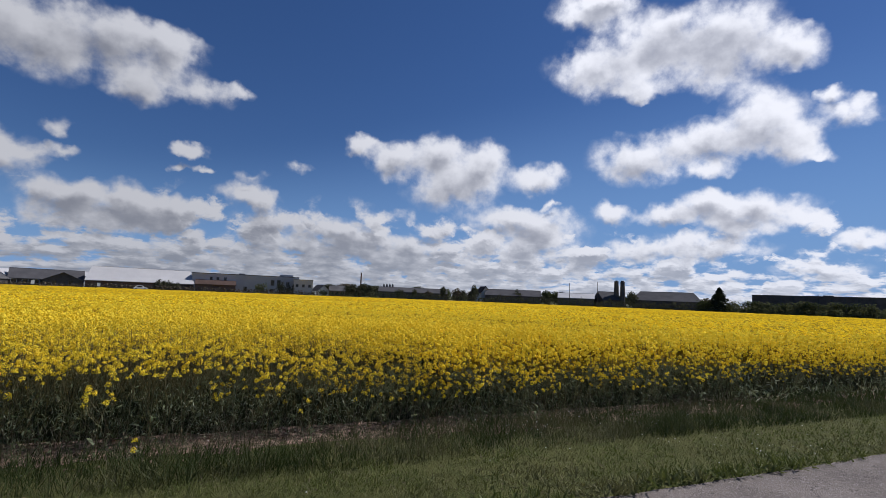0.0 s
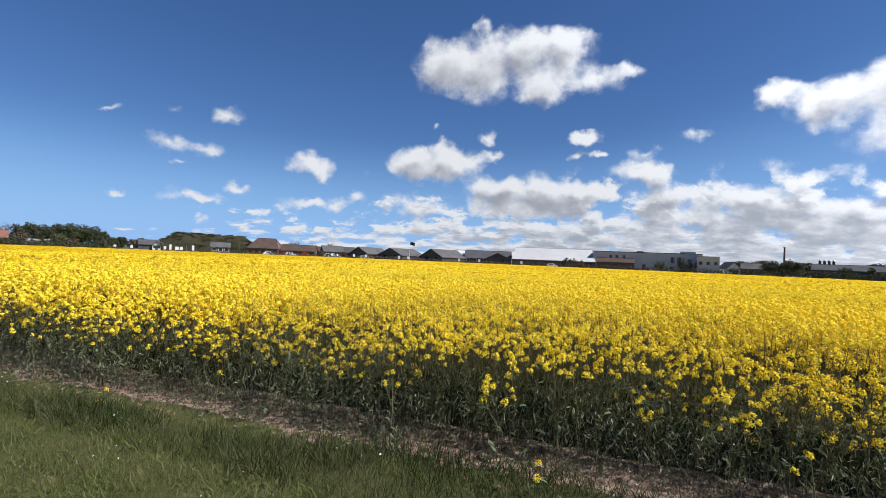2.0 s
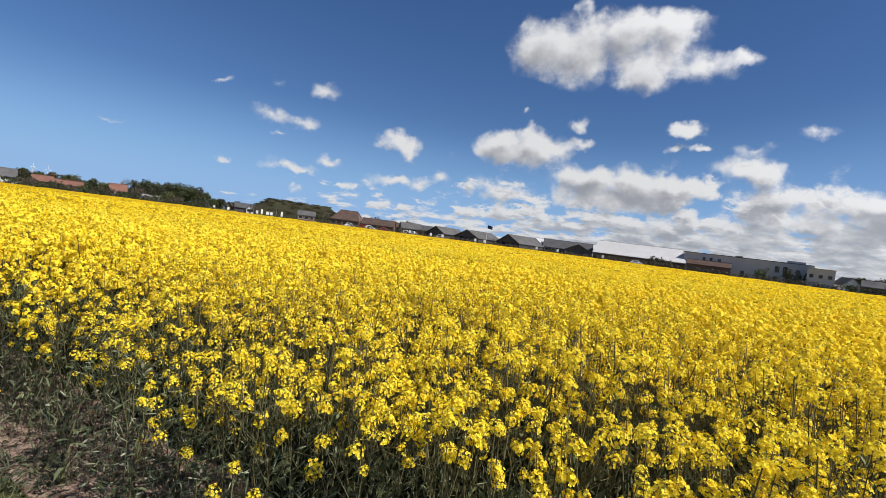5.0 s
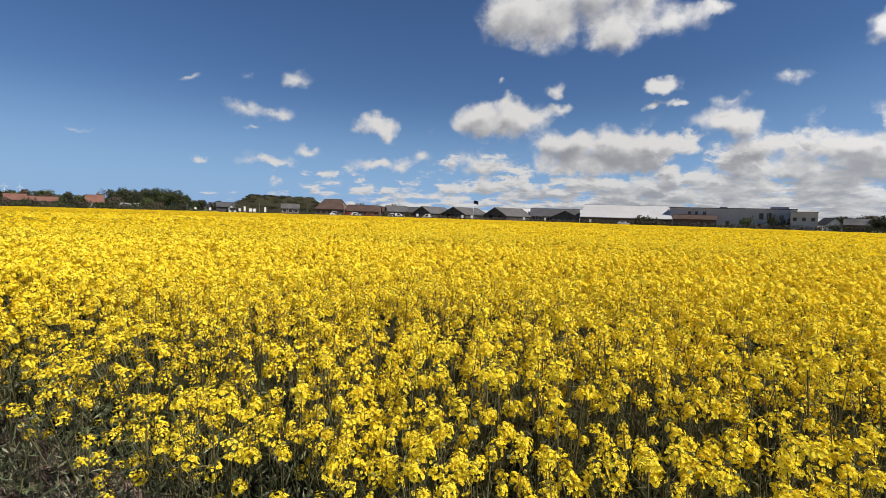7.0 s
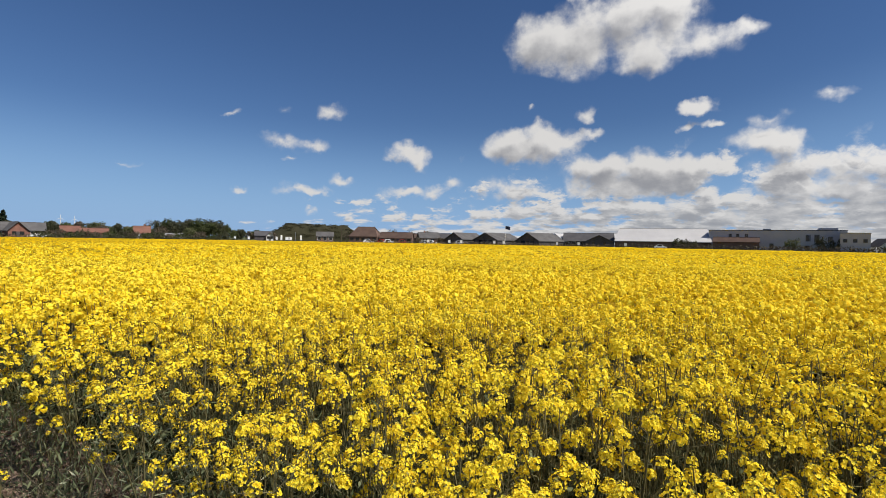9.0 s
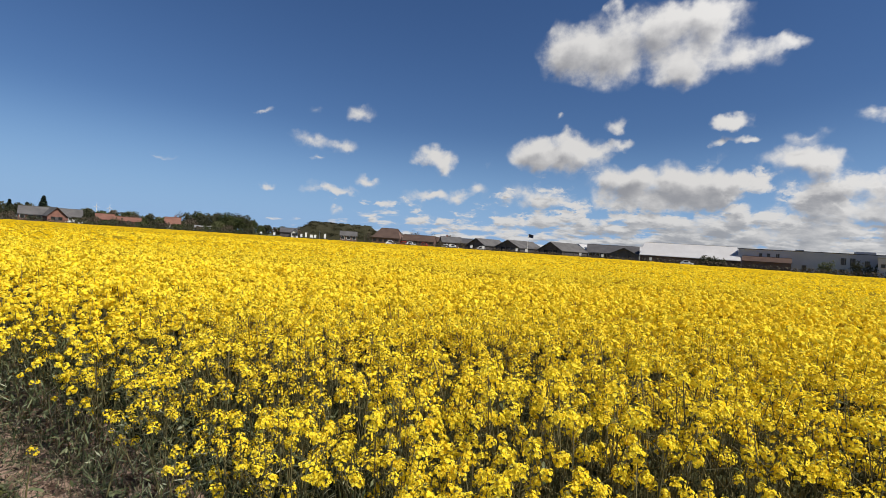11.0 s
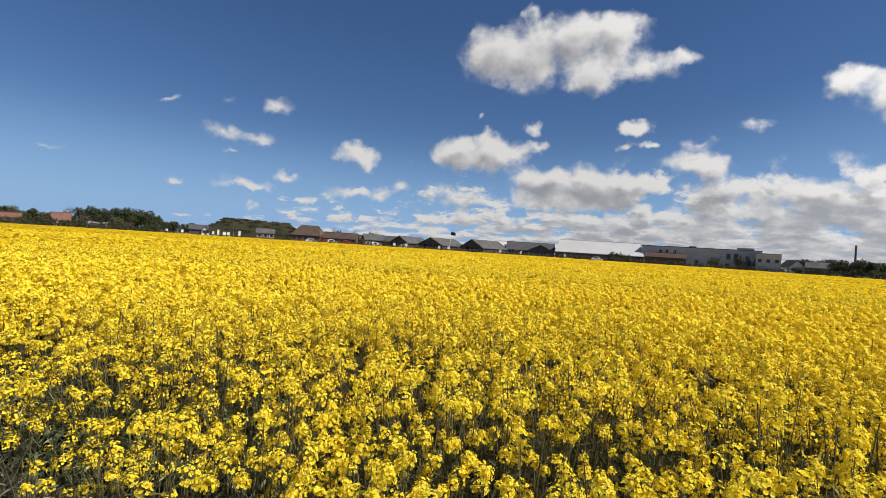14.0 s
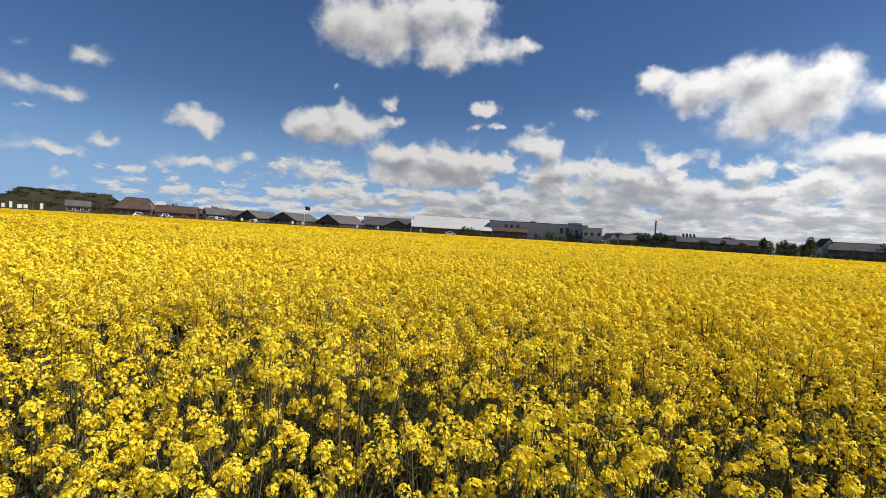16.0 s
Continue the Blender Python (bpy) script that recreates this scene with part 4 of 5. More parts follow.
gx, gy = scatter(-45, 25, 3.6, 4.95, 170, lambda x, y: (x < -12) | (x > 12))
lawn(mown, gx, gy, 0.06, 0.16, 0.7)
gx, gy = scatter(-150, -45, 3.6, 4.95, 50, lambda x, y: x < 0)
lawn(mown, gx, gy, 0.08, 0.25, 0.7)
gx, gy = scatter(-9, 10, 3.6, 5.6, 110, lambda x, y: rng.random(len(x)) < tuft(x, y, 1.4))
lawn(dry, gx, gy, 0.10, 0.016, 0.9)
gx, gy = scatter(-12, 12, 4.8, 5.6, 190, lambda x, y: rng.random(len(x)) < 0.3 + 0.7 * tuft(x, y, 2.6))
lawn(dry, gx, gy, 0.15, 0.010, 0.55)
gx, gy = scatter(0.2, 9, 4.85, 5.9, 420, lambda x, y: rng.random(len(x)) < np.clip((x - 0.2) / 1.5, 0, 1) * tuft(x, y, 1.8))
lawn(dry, gx, gy, 0.16, 0.014, 0.5)
gx, gy = scatter(-100, -20, -3.2, -0.35, 60, lambda x, y: x < 100)
lawn(tall, gx, gy, 0.22, 0.08, 0.3)
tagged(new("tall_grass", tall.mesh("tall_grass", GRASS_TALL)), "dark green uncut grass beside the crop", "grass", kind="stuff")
tagged(new("mown_grass", mown.mesh("mown_grass", GRASS_MOWN)), "short mown grass along the lane", "grass", kind="stuff")
tagged(new("dry_grass", dry.mesh("dry_grass", DRY)), "dry straw-coloured stalks in the grass", "grass", kind="stuff")

weeds = Heap()
wx, wy = scatter(-12, 10, 5.35, 6.3, 400, lambda x, y: (y > grass_y(x) - 0.12) & (rng.random(len(x)) < np.clip(1.25 * tuft(x, y, 2.4) - 0.18, 0.05, 1)))
at = np.stack([wx, wy, 0.03 + 0 * wx], 1)
for i in range(5):
    stamp(weeds, LEAVES_LOW[i], at[i::5], 0.5, 0.30, 0.5)
for i in range(3):
    sprig = np.repeat(at[i::3], 3, 0)
    stamp(weeds, (UPRIGHT[i], slip), sprig + np.abs(rng.normal(0, 1, sprig.shape)) * np.array((0.015, 0.015, 0.03)), 0.7, 0.28, 0.5)
# low leafy clumps on the open soil
ux, uy = scatter(-10, 8, 5.42, 6.2, 21, lambda x, y: (y > grass_y(x)) & (y < edge_y(x) + 0.1))
for i in range(44):
    out = np.abs(rng.normal(0, 1, len(ux))) * 0.045
    a = rng.uniform(0, 6.28, len(ux))
    q = np.stack([ux + out * np.cos(a), uy + out * np.sin(a), 0.03 + np.clip(0.15 - 1.3 * out, 0.0, 0.15) * rng.random(len(ux))], 1)
    stamp(weeds, (UPRIGHT[i % 4], slip), q, 0.75, 0.42, 0.5)
tagged(new("weeds", weeds.mesh("weeds", WEED)), "low grey-green weeds in the bare soil", "weeds", kind="stuff")

litter = Heap()
lx, ly = scatter(-9, 7, 5.40, 6.3, 240, lambda x, y: y > grass_y(x) - 0.1)
stamp(litter, (np.array([(-0.012, -0.003, 0), (0.012, -0.0025, 0.004), (0.011, 0.004, 0.006), (-0.011, 0.004, 0.002)]), np.array([(0, 1, 2, 3)])), np.stack([lx, ly, 0.075 + 0 * lx], 1), 0.25, 1.0, 0.6)
tagged(new("straw", litter.mesh("straw", DRY)), "bits of dry straw and dead leaves on the soil", "straw", kind="stuff")


def clod_tmpl(r):
    b = bmesh.new()
    bmesh.ops.create_icosphere(b, subdivisions=1, radius=1.0)
    v = np.array([tuple(p.co) for p in b.verts]) * r.uniform(0.6, 1.2, (len(b.verts), 1)) * np.array((1.0, 0.8, 0.6))
    f = np.array([[q.index for q in p.verts] + [p.verts[2].index] for p in b.faces])
    b.free()
    return v, f[:, :3]


clods_v, clods_f, n0 = [], [], 0
cx, cy = scatter(-9, 7, 5.40, 6.3, 170, lambda x, y: rng.random(len(x)) < 0.3 + 0.7 * tuft(x, y, 1.3))
cv, cf = clod_tmpl(tr)
m = turns(len(cx), 0.6)
w = np.einsum("nij,pj->npi", m, cv) * (0.006 + 0.024 * rng.random(len(cx)) ** 4).reshape(-1, 1, 1) + np.stack([cx, cy, 0.055 + 0 * cx], 1)[:, None, :]
tagged(new("soil_clods", soup("soil_clods", w.reshape(-1, 3), (cf[None] + (np.arange(len(cx)) * len(cv))[:, None, None]).reshape(-1, 3), SOIL)),
       "crumbled clods and small stones on the soil", "soil", kind="stuff")

daisies = Heap()
dx, dy = scatter(-9, 8, 3.7, 5.9, 20, lambda x, y: rng.random(len(x)) < tuft(x, y, 0.9) ** 2)
stamp(daisies, floret(0.008, tr), np.stack([dx, dy, np.where(dy > 4.9, 0.15, 0.06)], 1), 0.3, 1.0, 0.3)
tagged(new("daisies", daisies.mesh("daisies", DAISY)), "tiny white daisies dotted through the grass", "flowers", kind="stuff")

# ---- trees and hedges ----
def crown_soup(lobes, leaf, per_m2, r):
    """Many small leaf clumps over overlapping lobes (centre, radii), thinner inside, with gaps."""
    vs, n = [], 0
    for c, rad in lobes:
        k = max(40, int(per_m2 * 4 * 3.14 * (rad[0] * rad[1] + rad[0] * rad[2] + rad[1] * rad[2]) / 3))
        d = r.normal(0, 1, (k, 3))
        d /= np.linalg.norm(d, axis=1, keepdims=True)
        at = np.array(c) + d * np.array(rad) * (r.uniform(0.55, 1.08, (k, 1)))
        u = r.normal(0, 1, (k, 3))
        w = np.cross(u, d + r.normal(0, 0.5, (k, 3)))
        u /= np.linalg.norm(u, axis=1, keepdims=True)
        w /= np.linalg.norm(w, axis=1, keepdims=True) + 1e-9
        s = leaf * r.uniform(0.5, 1.4, (k, 1))
        vs.append(np.stack([at - u * s, at - w * s * 0.7, at + u * s, at + w * s * 0.7], 1))
    v = np.concatenate(vs).reshape(-1, 3)
    return v, np.arange(len(v)).reshape(-1, 4)


def broadleaf(az, d, height, width, mat, label, seed, bare=False, trunk=0.22):
    r = np.random.default_rng(seed)
    tree = thing("tree", spot(az, d), label, "tree")
    bm = bmesh.new()
    t = height * trunk
    rad = 0.022 * height
    tube(bm, [(0, 0, -0.1), (0.05 * r.normal(), 0, t), (0.2 * r.normal(), 0.2 * r.normal(), height * 0.72)], (rad * 1.4, rad, rad * 0.3), 7)
    part("trunk", bm, BARK, tree)
    lobes = []
    for i in range(9 if height > 3 else 5):
        a, q = r.uniform(0, 6.28), r.uniform(0.15, 0.75)
        c = Vector((math.cos(a) * width * 0.5 * q, math.sin(a) * width * 0.5 * q, t + (height - t) * r.uniform(0.25, 0.8) * (1.0 - 0.25 * q)))
        limb = bmesh.new()
        tube(limb, [(0, 0, t * r.uniform(0.8, 1.6)), (c.x * 0.5, c.y * 0.5, (t + c.z) / 2), c], (rad * 0.5, rad * 0.3, rad * 0.1), 5)
        part("limb", limb, BARK, tree)
        s = r.uniform(0.20, 0.30) * width
        lobes.append((tuple(c), (s, s, min(s * 0.85, (height - c.z)))))
    lobes.append(((0, 0, height * 0.78), (width * 0.25, width * 0.25, height * 0.22)))
    v, f = crown_soup(lobes, 0.14 if bare else 0.19 if d < 206 else 0.31, 2.2 if bare else 10.0 if d < 206 else 4.2, r)
    ob = new("crown", soup("crown", v, f, mat))
    ob.parent = tree
    return tree


def conifer(az, d, height, width, label, seed):
    r = np.random.default_rng(seed)
    tree = thing("conifer", spot(az, d), label, "tree")
    part("trunk", tube(bmesh.new(), [(0, 0, -0.1), (0, 0, height * 0.95)], (0.02 * height, 0.004 * height), 7), BARK, tree)
    vs = []
    for i in range(int((26 + 3 * width) * height)):
        h = r.uniform(0.06, 1.0)
        a, reach = r.uniform(0, 6.28), width * 0.5 * (1 - h) ** 0.8 * r.uniform(0.6, 1.1) + 0.1
        n = 7
        s = np.linspace(0.15, 1.0, n)
        at = np.stack([np.cos(a) * reach * s, np.sin(a) * reach * s, height * h - 0.25 * reach * s + 0.1 * reach * s * s], 1) + r.normal(0, 0.06, (n, 3))
        u, w = r.normal(0, 1, (n, 3)), r.normal(0, 1, (n, 3)) * np.array((1, 1, 0.4))
        q = 0.22 * r.uniform(0.6, 1.3, (n, 1))
        vs.append(np.stack([at - u * q, at - w * q, at + u * q, at + w * q], 1))
    v = np.concatenate(vs).reshape(-1, 3)
    ob = new("needles", soup("needles", v, np.arange(len(v)).reshape(-1, 4), NEEDLE))
    ob.parent = tree
    return tree


def bush(az, d, height, width, mat, label, seed, depth=None):
    r = np.random.default_rng(seed)
    shrub = thing("bush", spot(az, d), label, "bush")
    lobes = []
    for i in range(max(4, int(width * 1.2))):
        x, h = r.uniform(-0.42, 0.42) * width, height * r.uniform(0.72, 0.95)
        lobes.append(((x, r.uniform(-0.3, 0.3) * (depth or 2.0), h * 0.55), (min(0.3 * width, height * 0.6), 0.9, h * 0.6)))
    part("stems", tube(bmesh.new(), [(0, 0, -0.1), (0.1, 0, height * 0.5)], (0.08, 0.03), 6), BARK, shrub)
    v, f = crown_soup(lobes, 0.25, 6.0, r)
    ob = new("foliage", soup("foliage", v, f, mat))
    ob.parent = shrub
    return shrub


def hedge(az0, az1, d, height, mat, label, seed, rough=0.25):
    """A long clipped or wild hedge that follows the edge of the field."""
    r = np.random.default_rng(seed)
    lobes, n = [], max(3, int(abs(az1 - az0) * d / 57.3 / 1.6))
    for i in range(n):
        p = HOME + toward(az0 + (az1 - az0) * (i + 0.5) / n) * (d + r.normal(0, 0.4))
        h = height * r.uniform(1 - rough, 1 + rough)
        lobes.append(((p.x, p.y, h * 0.42), (1.4, 1.0, h * 0.58)))
    v, f = crown_soup(lobes, 0.27, 3.5, r)
    return tagged(new("hedge", soup("hedge", v, f, mat)), label, "hedge", kind="stuff")


# ---- buildings ----
def window_part(parent, x, y, z, w, h, frame_mat=None):
    pane = part("window", boxes((x - w / 2, x + w / 2, y - 0.05, y + 0.03, z, z + h)), DARK_GLASS, parent, "dark window pane")
    if frame_mat:
        part("window_frame", boxes((x - w / 2 - 0.08, x - w / 2, y - 0.08, y + 0.03, z - 0.08, z + h + 0.08), (x + w / 2, x + w / 2 + 0.08, y - 0.08, y + 0.03, z - 0.08, z + h + 0.08),
                                   (x - w / 2, x + w / 2, y - 0.08, y + 0.03, z + h, z + h + 0.08), (x - w / 2, x + w / 2, y - 0.08, y + 0.03, z - 0.08, z)), frame_mat, pane)
    return pane


def side_house(name, az0, az1, d, ridge, eave, depth, wall, roof, label, turn=0.0, wins=0, hip=0.0, chimney=0.0, trim=None, over=0.4, category="house"):
    """A long building whose eaves face the field: walls, a pitched roof of two slabs, gables, windows."""
    w = sized(az0, az1, d)
    h = thing(name, spot((az0 + az1) / 2, d + depth / 2, turn), label, category)
    x, y = w / 2, depth / 2
    bm = bmesh.new()
    bm = boxes((-x, x, -y, y, -0.2, eave))
    a = [bm.verts.new(p) for p in ((-x, -y, eave), (-x, y, eave), (-x + hip, 0, ridge - 0.1), (x, -y, eave), (x, y, eave), (x - hip, 0, ridge - 0.1))]
    bm.faces.new((a[0], a[2], a[1]))
    bm.faces.new((a[3], a[4], a[5]))
    part("wall", bm, wall, h)
    t = 0.18
    for s in (-1, 1):
        bm = bmesh.new()
        ey, ez = s * (y + over), eave - over * (ridge - eave) / y
        e = 0.25
        v = [bm.verts.new(p) for p in ((-x - e, ey, ez), (x + e, ey, ez), (x + e - hip, 0, ridge), (-x - e + hip, 0, ridge),
                                       (-x - e, ey, ez + t), (x + e, ey, ez + t), (x + e - hip, 0, ridge + t), (-x - e + hip, 0, ridge + t))]
        for f in ((0, 1, 2, 3), (4, 5, 6, 7), (0, 1, 5, 4), (1, 2, 6, 5), (3, 0, 4, 7)):
            bm.faces.new([v[i] for i in f])
        bmesh.ops.recalc_face_normals(bm, faces=bm.faces)
        part("roof", bm, roof, h)
    part("ridge", boxes((-x - 0.25 + hip, x + 0.25 - hip, -0.15, 0.15, ridge + 0.05, ridge + 0.25)), roof, h)
    for i in range(wins):
        wx = -x + w * (i + 0.5) / wins
        if i % 4 == 3:
            part("door", boxes((wx - 0.5, wx + 0.5, -y - 0.06, -y + 0.02, 0.0, 2.05)), DARK_WOOD, h)
        else:
            window_part(h, wx, -y, 0.95, min(1.5, w / wins * 0.6), min(1.2, eave - 1.2), trim)
    if chimney:
        part("chimney", boxes((chimney * x - 0.3, chimney * x + 0.3, -0.3, 0.3, ridge - 0.6, ridge + 0.9), (chimney * x - 0.36, chimney * x + 0.36, -0.36, 0.36, ridge + 0.78, ridge + 0.95)), BRICK, h)
    return h


def gable_house(name, az0, az1, d, ridge, eave, length, wall, roof, label, turn=0.0, trim=None, big_window=False, category="house"):
    """A house whose gable end faces the field."""
    w = sized(az0, az1, d)
    h = thing(name, spot((az0 + az1) / 2, d, turn), label, category)
    x = w / 2
    part("wall", prism(bmesh.new(), [(-x, -0.2), (x, -0.2), (x, eave), (0, ridge), (-x, eave)], 0, length), wall, h)
    over, t = 0.45, 0.2
    for s in (-1, 1):
        drop = over * (ridge - eave) / x
        part("roof", prism(bmesh.new(), [(0, ridge + 0.02), (s * (x + over), eave - drop + 0.02), (s * (x + over), eave - drop + t), (0, ridge + t)], -0.6, length + 0.4), roof, h)
        if trim:
            part("bargeboard", prism(bmesh.new(), [(0, ridge - 0.12), (s * (x + over), eave - drop - 0.12), (s * (x + over), eave - drop + t + 0.03), (0, ridge + t + 0.03)], -0.66, -0.605), trim, h)
    if big_window:
        for i in (-1, 0, 1):
            window_part(h, i * x * 0.4, -0.01, 0.3, x * 0.32, 1.9, trim)
    else:
        window_part(h, -x * 0.4, -0.01, 0.95, 1.1, 1.1, trim)
        window_part(h, x * 0.4, -0.01, 0.95, 1.1, 1.1, trim)
        part("door", boxes((-0.45, 0.45, -0.05, 0.03, 0, 2.0)), DARK_WOOD, h)
    return h


def flat_block(name, az0, az1, d, height, depth, wall, label, coping=None, turn=0.0, category="building"):
    w = sized(az0, az1, d)
    h = thing(name, spot((az0 + az1) / 2, d + depth / 2, turn), label, category)
    x, y = w / 2, depth / 2
    part("wall", boxes((-x, x, -y, y, -0.2, height)), wall, h)
    part("roof_edge", boxes((-x - 0.12, x + 0.12, -y - 0.12, y + 0.12, height, height + 0.25)), coping or DARK_TILE, h)
    return h, w, y


def mast(name, az, d, height, radius, mat, label, category, square=False):
    ob = thing(name, spot(az, d), label, category)
    part("shaft", tube(bmesh.new(), [(0, 0, -0.1), (0, 0, height)], (radius, radius * 0.7), 4 if square else 8), mat, ob)
    return ob


def car(az, d, mat, label, turn=90.0, length=4.3, tall=1.45, name="car"):
    c = thing(name, spot(az, d, turn), label, "car" if name == "car" else "van")
    k = length / 4.3
    side = [(-0.85, 0.30), (0.85, 0.30), (0.88, 0.75), (0.80, 0.95), (0.62, tall), (-0.62, tall), (-0.80, 0.95), (-0.88, 0.75)]
    bm = bmesh.new()
    prof = ((-2.1, 0.35, 0.72), (-1.95, 0.30, 0.85), (-1.1, 0.28, 0.95), (-0.45, 0.28, tall), (1.1, 0.28, tall), (1.8, 0.28, 0.98), (2.1, 0.34, 0.9))
    if name == "van":
        prof = ((-2.1, 0.35, 0.95), (-1.9, 0.30, 1.1), (-1.35, 0.28, tall), (0.0, 0.28, tall), (1.2, 0.28, tall), (2.0, 0.28, tall), (2.1, 0.34, tall - 0.1))
    rings = [[bm.verts.new((sx * 0.86 * (0.86 if z > 1.0 and s else 1), y * k, z)) for sx, z, s in ((-1, lo, 0), (1, lo, 0), (1, (lo + hi) / 2, 0), (0.94, hi, 1), (-0.94, hi, 1), (-1, (lo + hi) / 2, 0))] for y, lo, hi in prof]
    for a, b in zip(rings, rings[1:]):
        for i in range(6):
            bm.faces.new((a[i], a[(i + 1) % 6], b[(i + 1) % 6], b[i]))
    bm.faces.new(rings[0][::-1])
    bm.faces.new(rings[-1])
    bmesh.ops.recalc_face_normals(bm, faces=bm.faces)
    part("body", bm, mat, c)
    for s in (-1, 1):
        part("side_window", boxes((s * 0.80 - 0.05, s * 0.80 + 0.05, -0.5 * k, 1.1 * k, 0.98, tall - 0.15)), DARK_GLASS, c)
        for y in (-1.3, 1.3):
            wheel = part("wheel", tube(bmesh.new(), [(s * 0.70, y * k, 0.31), (s * 0.90, y * k, 0.31)], (0.31, 0.31), 12), RUBBER, c)
            part("rim", tube(bmesh.new(), [(s * 0.89, y * k, 0.31), (s * 0.915, y * k, 0.31)], (0.19, 0.19), 10), STEEL, wheel)
    return c


# -- along the lane, far away to the left --
for i, (a, d, h, w, mt, lb) in enumerate((
        (92.9, 118, 7.6, 8.0, LEAF_OLIVE, "tall spring-green roadside tree beside the lane"), (92.2, 124, 7.4, 7.0, LEAF_DARK, "dense dark roadside tree beside the lane"),
        (91.6, 132, 7.2, 6.5, LEAF_GREEN, "leafy roadside tree beside the lane"), (91.1, 146, 6.4, 5.5, LEAF_DARK, "dark roadside tree beside the lane"),
        (90.8, 158, 5.8, 4.5, LEAF_DARK, "dark roadside tree with low branches"), (90.35, 180, 5.2, 4.0, LEAF_DARK, "dark tree at the far end of the lane"),
        (94.2, 112, 8.2, 8.0, LEAF_GREEN, "tall roadside tree beside the lane"), (93.4, 126, 7.8, 7.0, LEAF_DARK, "dark tree behind the roadside trees"),
        (88.95, 200, 6.8, 7.6, LEAF_GREEN, "round leafy tree at the corner of the field"), (88.3, 203, 6.9, 6.6, LEAF_DARK, "dense round tree at the corner of the field"),
        (86.35, 205, 5.3, 4.8, LEAF_GREEN, "small round tree beside a house"))):
    broadleaf(a, d, h, w, mt, lb, 1 + i, trunk=0.06)
hedge(93.6, 90.6, 128, 2.2, LEAF_DARK, "dark undergrowth below the roadside trees", 431)
lamp = mast("street_lamp", 92.8, 75, 5.6, 0.07, STEEL, "grey steel street lamp beside the lane", "street lamp")
part("arm", tube(bmesh.new(), [(0, 0, 5.5), (-0.5, -0.1, 5.75), (-1.1, -0.2, 5.8)], (0.04, 0.04, 0.035), 6), STEEL, lamp)
part("lamp_head", boxes((-1.6, -1.0, -0.32, -0.08, 5.74, 5.86)), WHITE_TRIM, lamp)
sign = mast("road_sign", 91.75, 90, 2.6, 0.04, STEEL, "small white road sign on a grey post", "road sign")
part("plate", boxes((-0.2, 0.2, -0.08, -0.05, 2.05, 2.5)), WHITE_TRIM, sign)
car(90.05, 330, CAR_GREY, "grey van standing far down the lane", 0.0, 5.2, 2.3, "van")
for i in range(7):
    mast("roadside_post", 91.2 + 0.05 * i, 110 + 12 * i, 0.95, 0.06, STEEL, "short grey post beside the lane", "post")
other = bmesh.new()
vs = [other.verts.new(p) for p in ((-220, -3.6, -0.05), (-45, -3.6, -0.05), (-45, -60, -0.05), (-220, -60, -0.05), (-220, -3.8, 0.95), (-45.5, -3.8, 0.95), (-45.5, -60, 0.95), (-220, -60, 0.95))]
for f in ((4, 5, 6, 7), (0, 1, 5, 4), (1, 2, 6, 5), (2, 3, 7, 6), (3, 0, 4, 7)):
    other.faces.new([vs[i] for i in f])
bmesh.ops.subdivide_edges(other, edges=other.edges, cuts=24, use_grid_fill=True)
for v in other.verts:
    v.co.z += 0.06 * noise.noise(v.co * 0.9)
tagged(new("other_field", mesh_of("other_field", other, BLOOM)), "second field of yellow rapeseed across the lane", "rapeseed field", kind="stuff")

gable_house("house", 88.0, 87.0, 240, 2.9, 1.7, 12, BRICK, BROWN_TILE, "low brick house with white bargeboards", 15, WHITE_TRIM)
side_house("house", 85.9, 83.6, 240, 3.1, 1.9, 8, BROWN_BRICK, GREY_TILE, "low house with a long grey roof", wins=5)
gable_house("house", 83.3, 82.7, 225, 3.0, 1.8, 10, BROWN_BRICK, BROWN_TILE, "small white-gabled house with brown roof", 10, WHITE_TRIM)
side_house("house", 81.6, 80.2, 222, 3.9, 2.2, 7, BROWN_BRICK, BROWN_TILE, "small house with a brown roof and white gable", 20, 3)
for i, (a, h, w) in enumerate(((83.0, 6.6, 3.6), (82.4, 7.6, 4.0), (81.8, 9.0, 4.2), (81.1, 8.4, 4.0), (80.4, 9.2, 4.2), (78.6, 7.0, 4.0), (77.6, 7.4, 4.0), (76.4, 7.0, 4.0), (75.3, 10.2, 6.5))):
    conifer(a, 250 + 3 * (i % 3), h, w, "dark conifer behind the houses", 30 + i)
for i, (a, h, w, mt) in enumerate(((83.6, 5.0, 6, LEAF_DARK), (82.6, 6.6, 7, LEAF_DARK), (81.6, 6.8, 8, LEAF_DARK), (80.6, 7.0, 8, LEAF_DARK), (79.4, 6.4, 7, LEAF_BROWN), (78.2, 6.8, 8, LEAF_DARK), (76.2, 6.8, 8, LEAF_DARK), (75.0, 6.6, 7, LEAF_DARK), (85.2, 4.6, 6, LEAF_BROWN), (74.0, 5.6, 6, LEAF_GREEN), (72.9, 5.2, 6, LEAF_BROWN))):
    broadleaf(a, 246 + 3 * (i % 3), h, w, mt, "dark garden tree filling the gap between houses", 400 + i, trunk=0.08)
for i in range(9):
    bush(87.6 - 1.45 * i, 207, (2.2, 2.8, 2.0)[i % 3], 4.0, (LEAF_DARK, LEAF_BROWN)[i % 2], "garden bush before the houses", 420 + i)
hedge(88.5, 73, 200, 1.35, LEAF_BROWN, "low brownish hedge at the end of the field", 430)
broadleaf(79.8, 248, 9.2, 5.5, LEAF_BROWN, "bare tree just coming into leaf", 50, True)
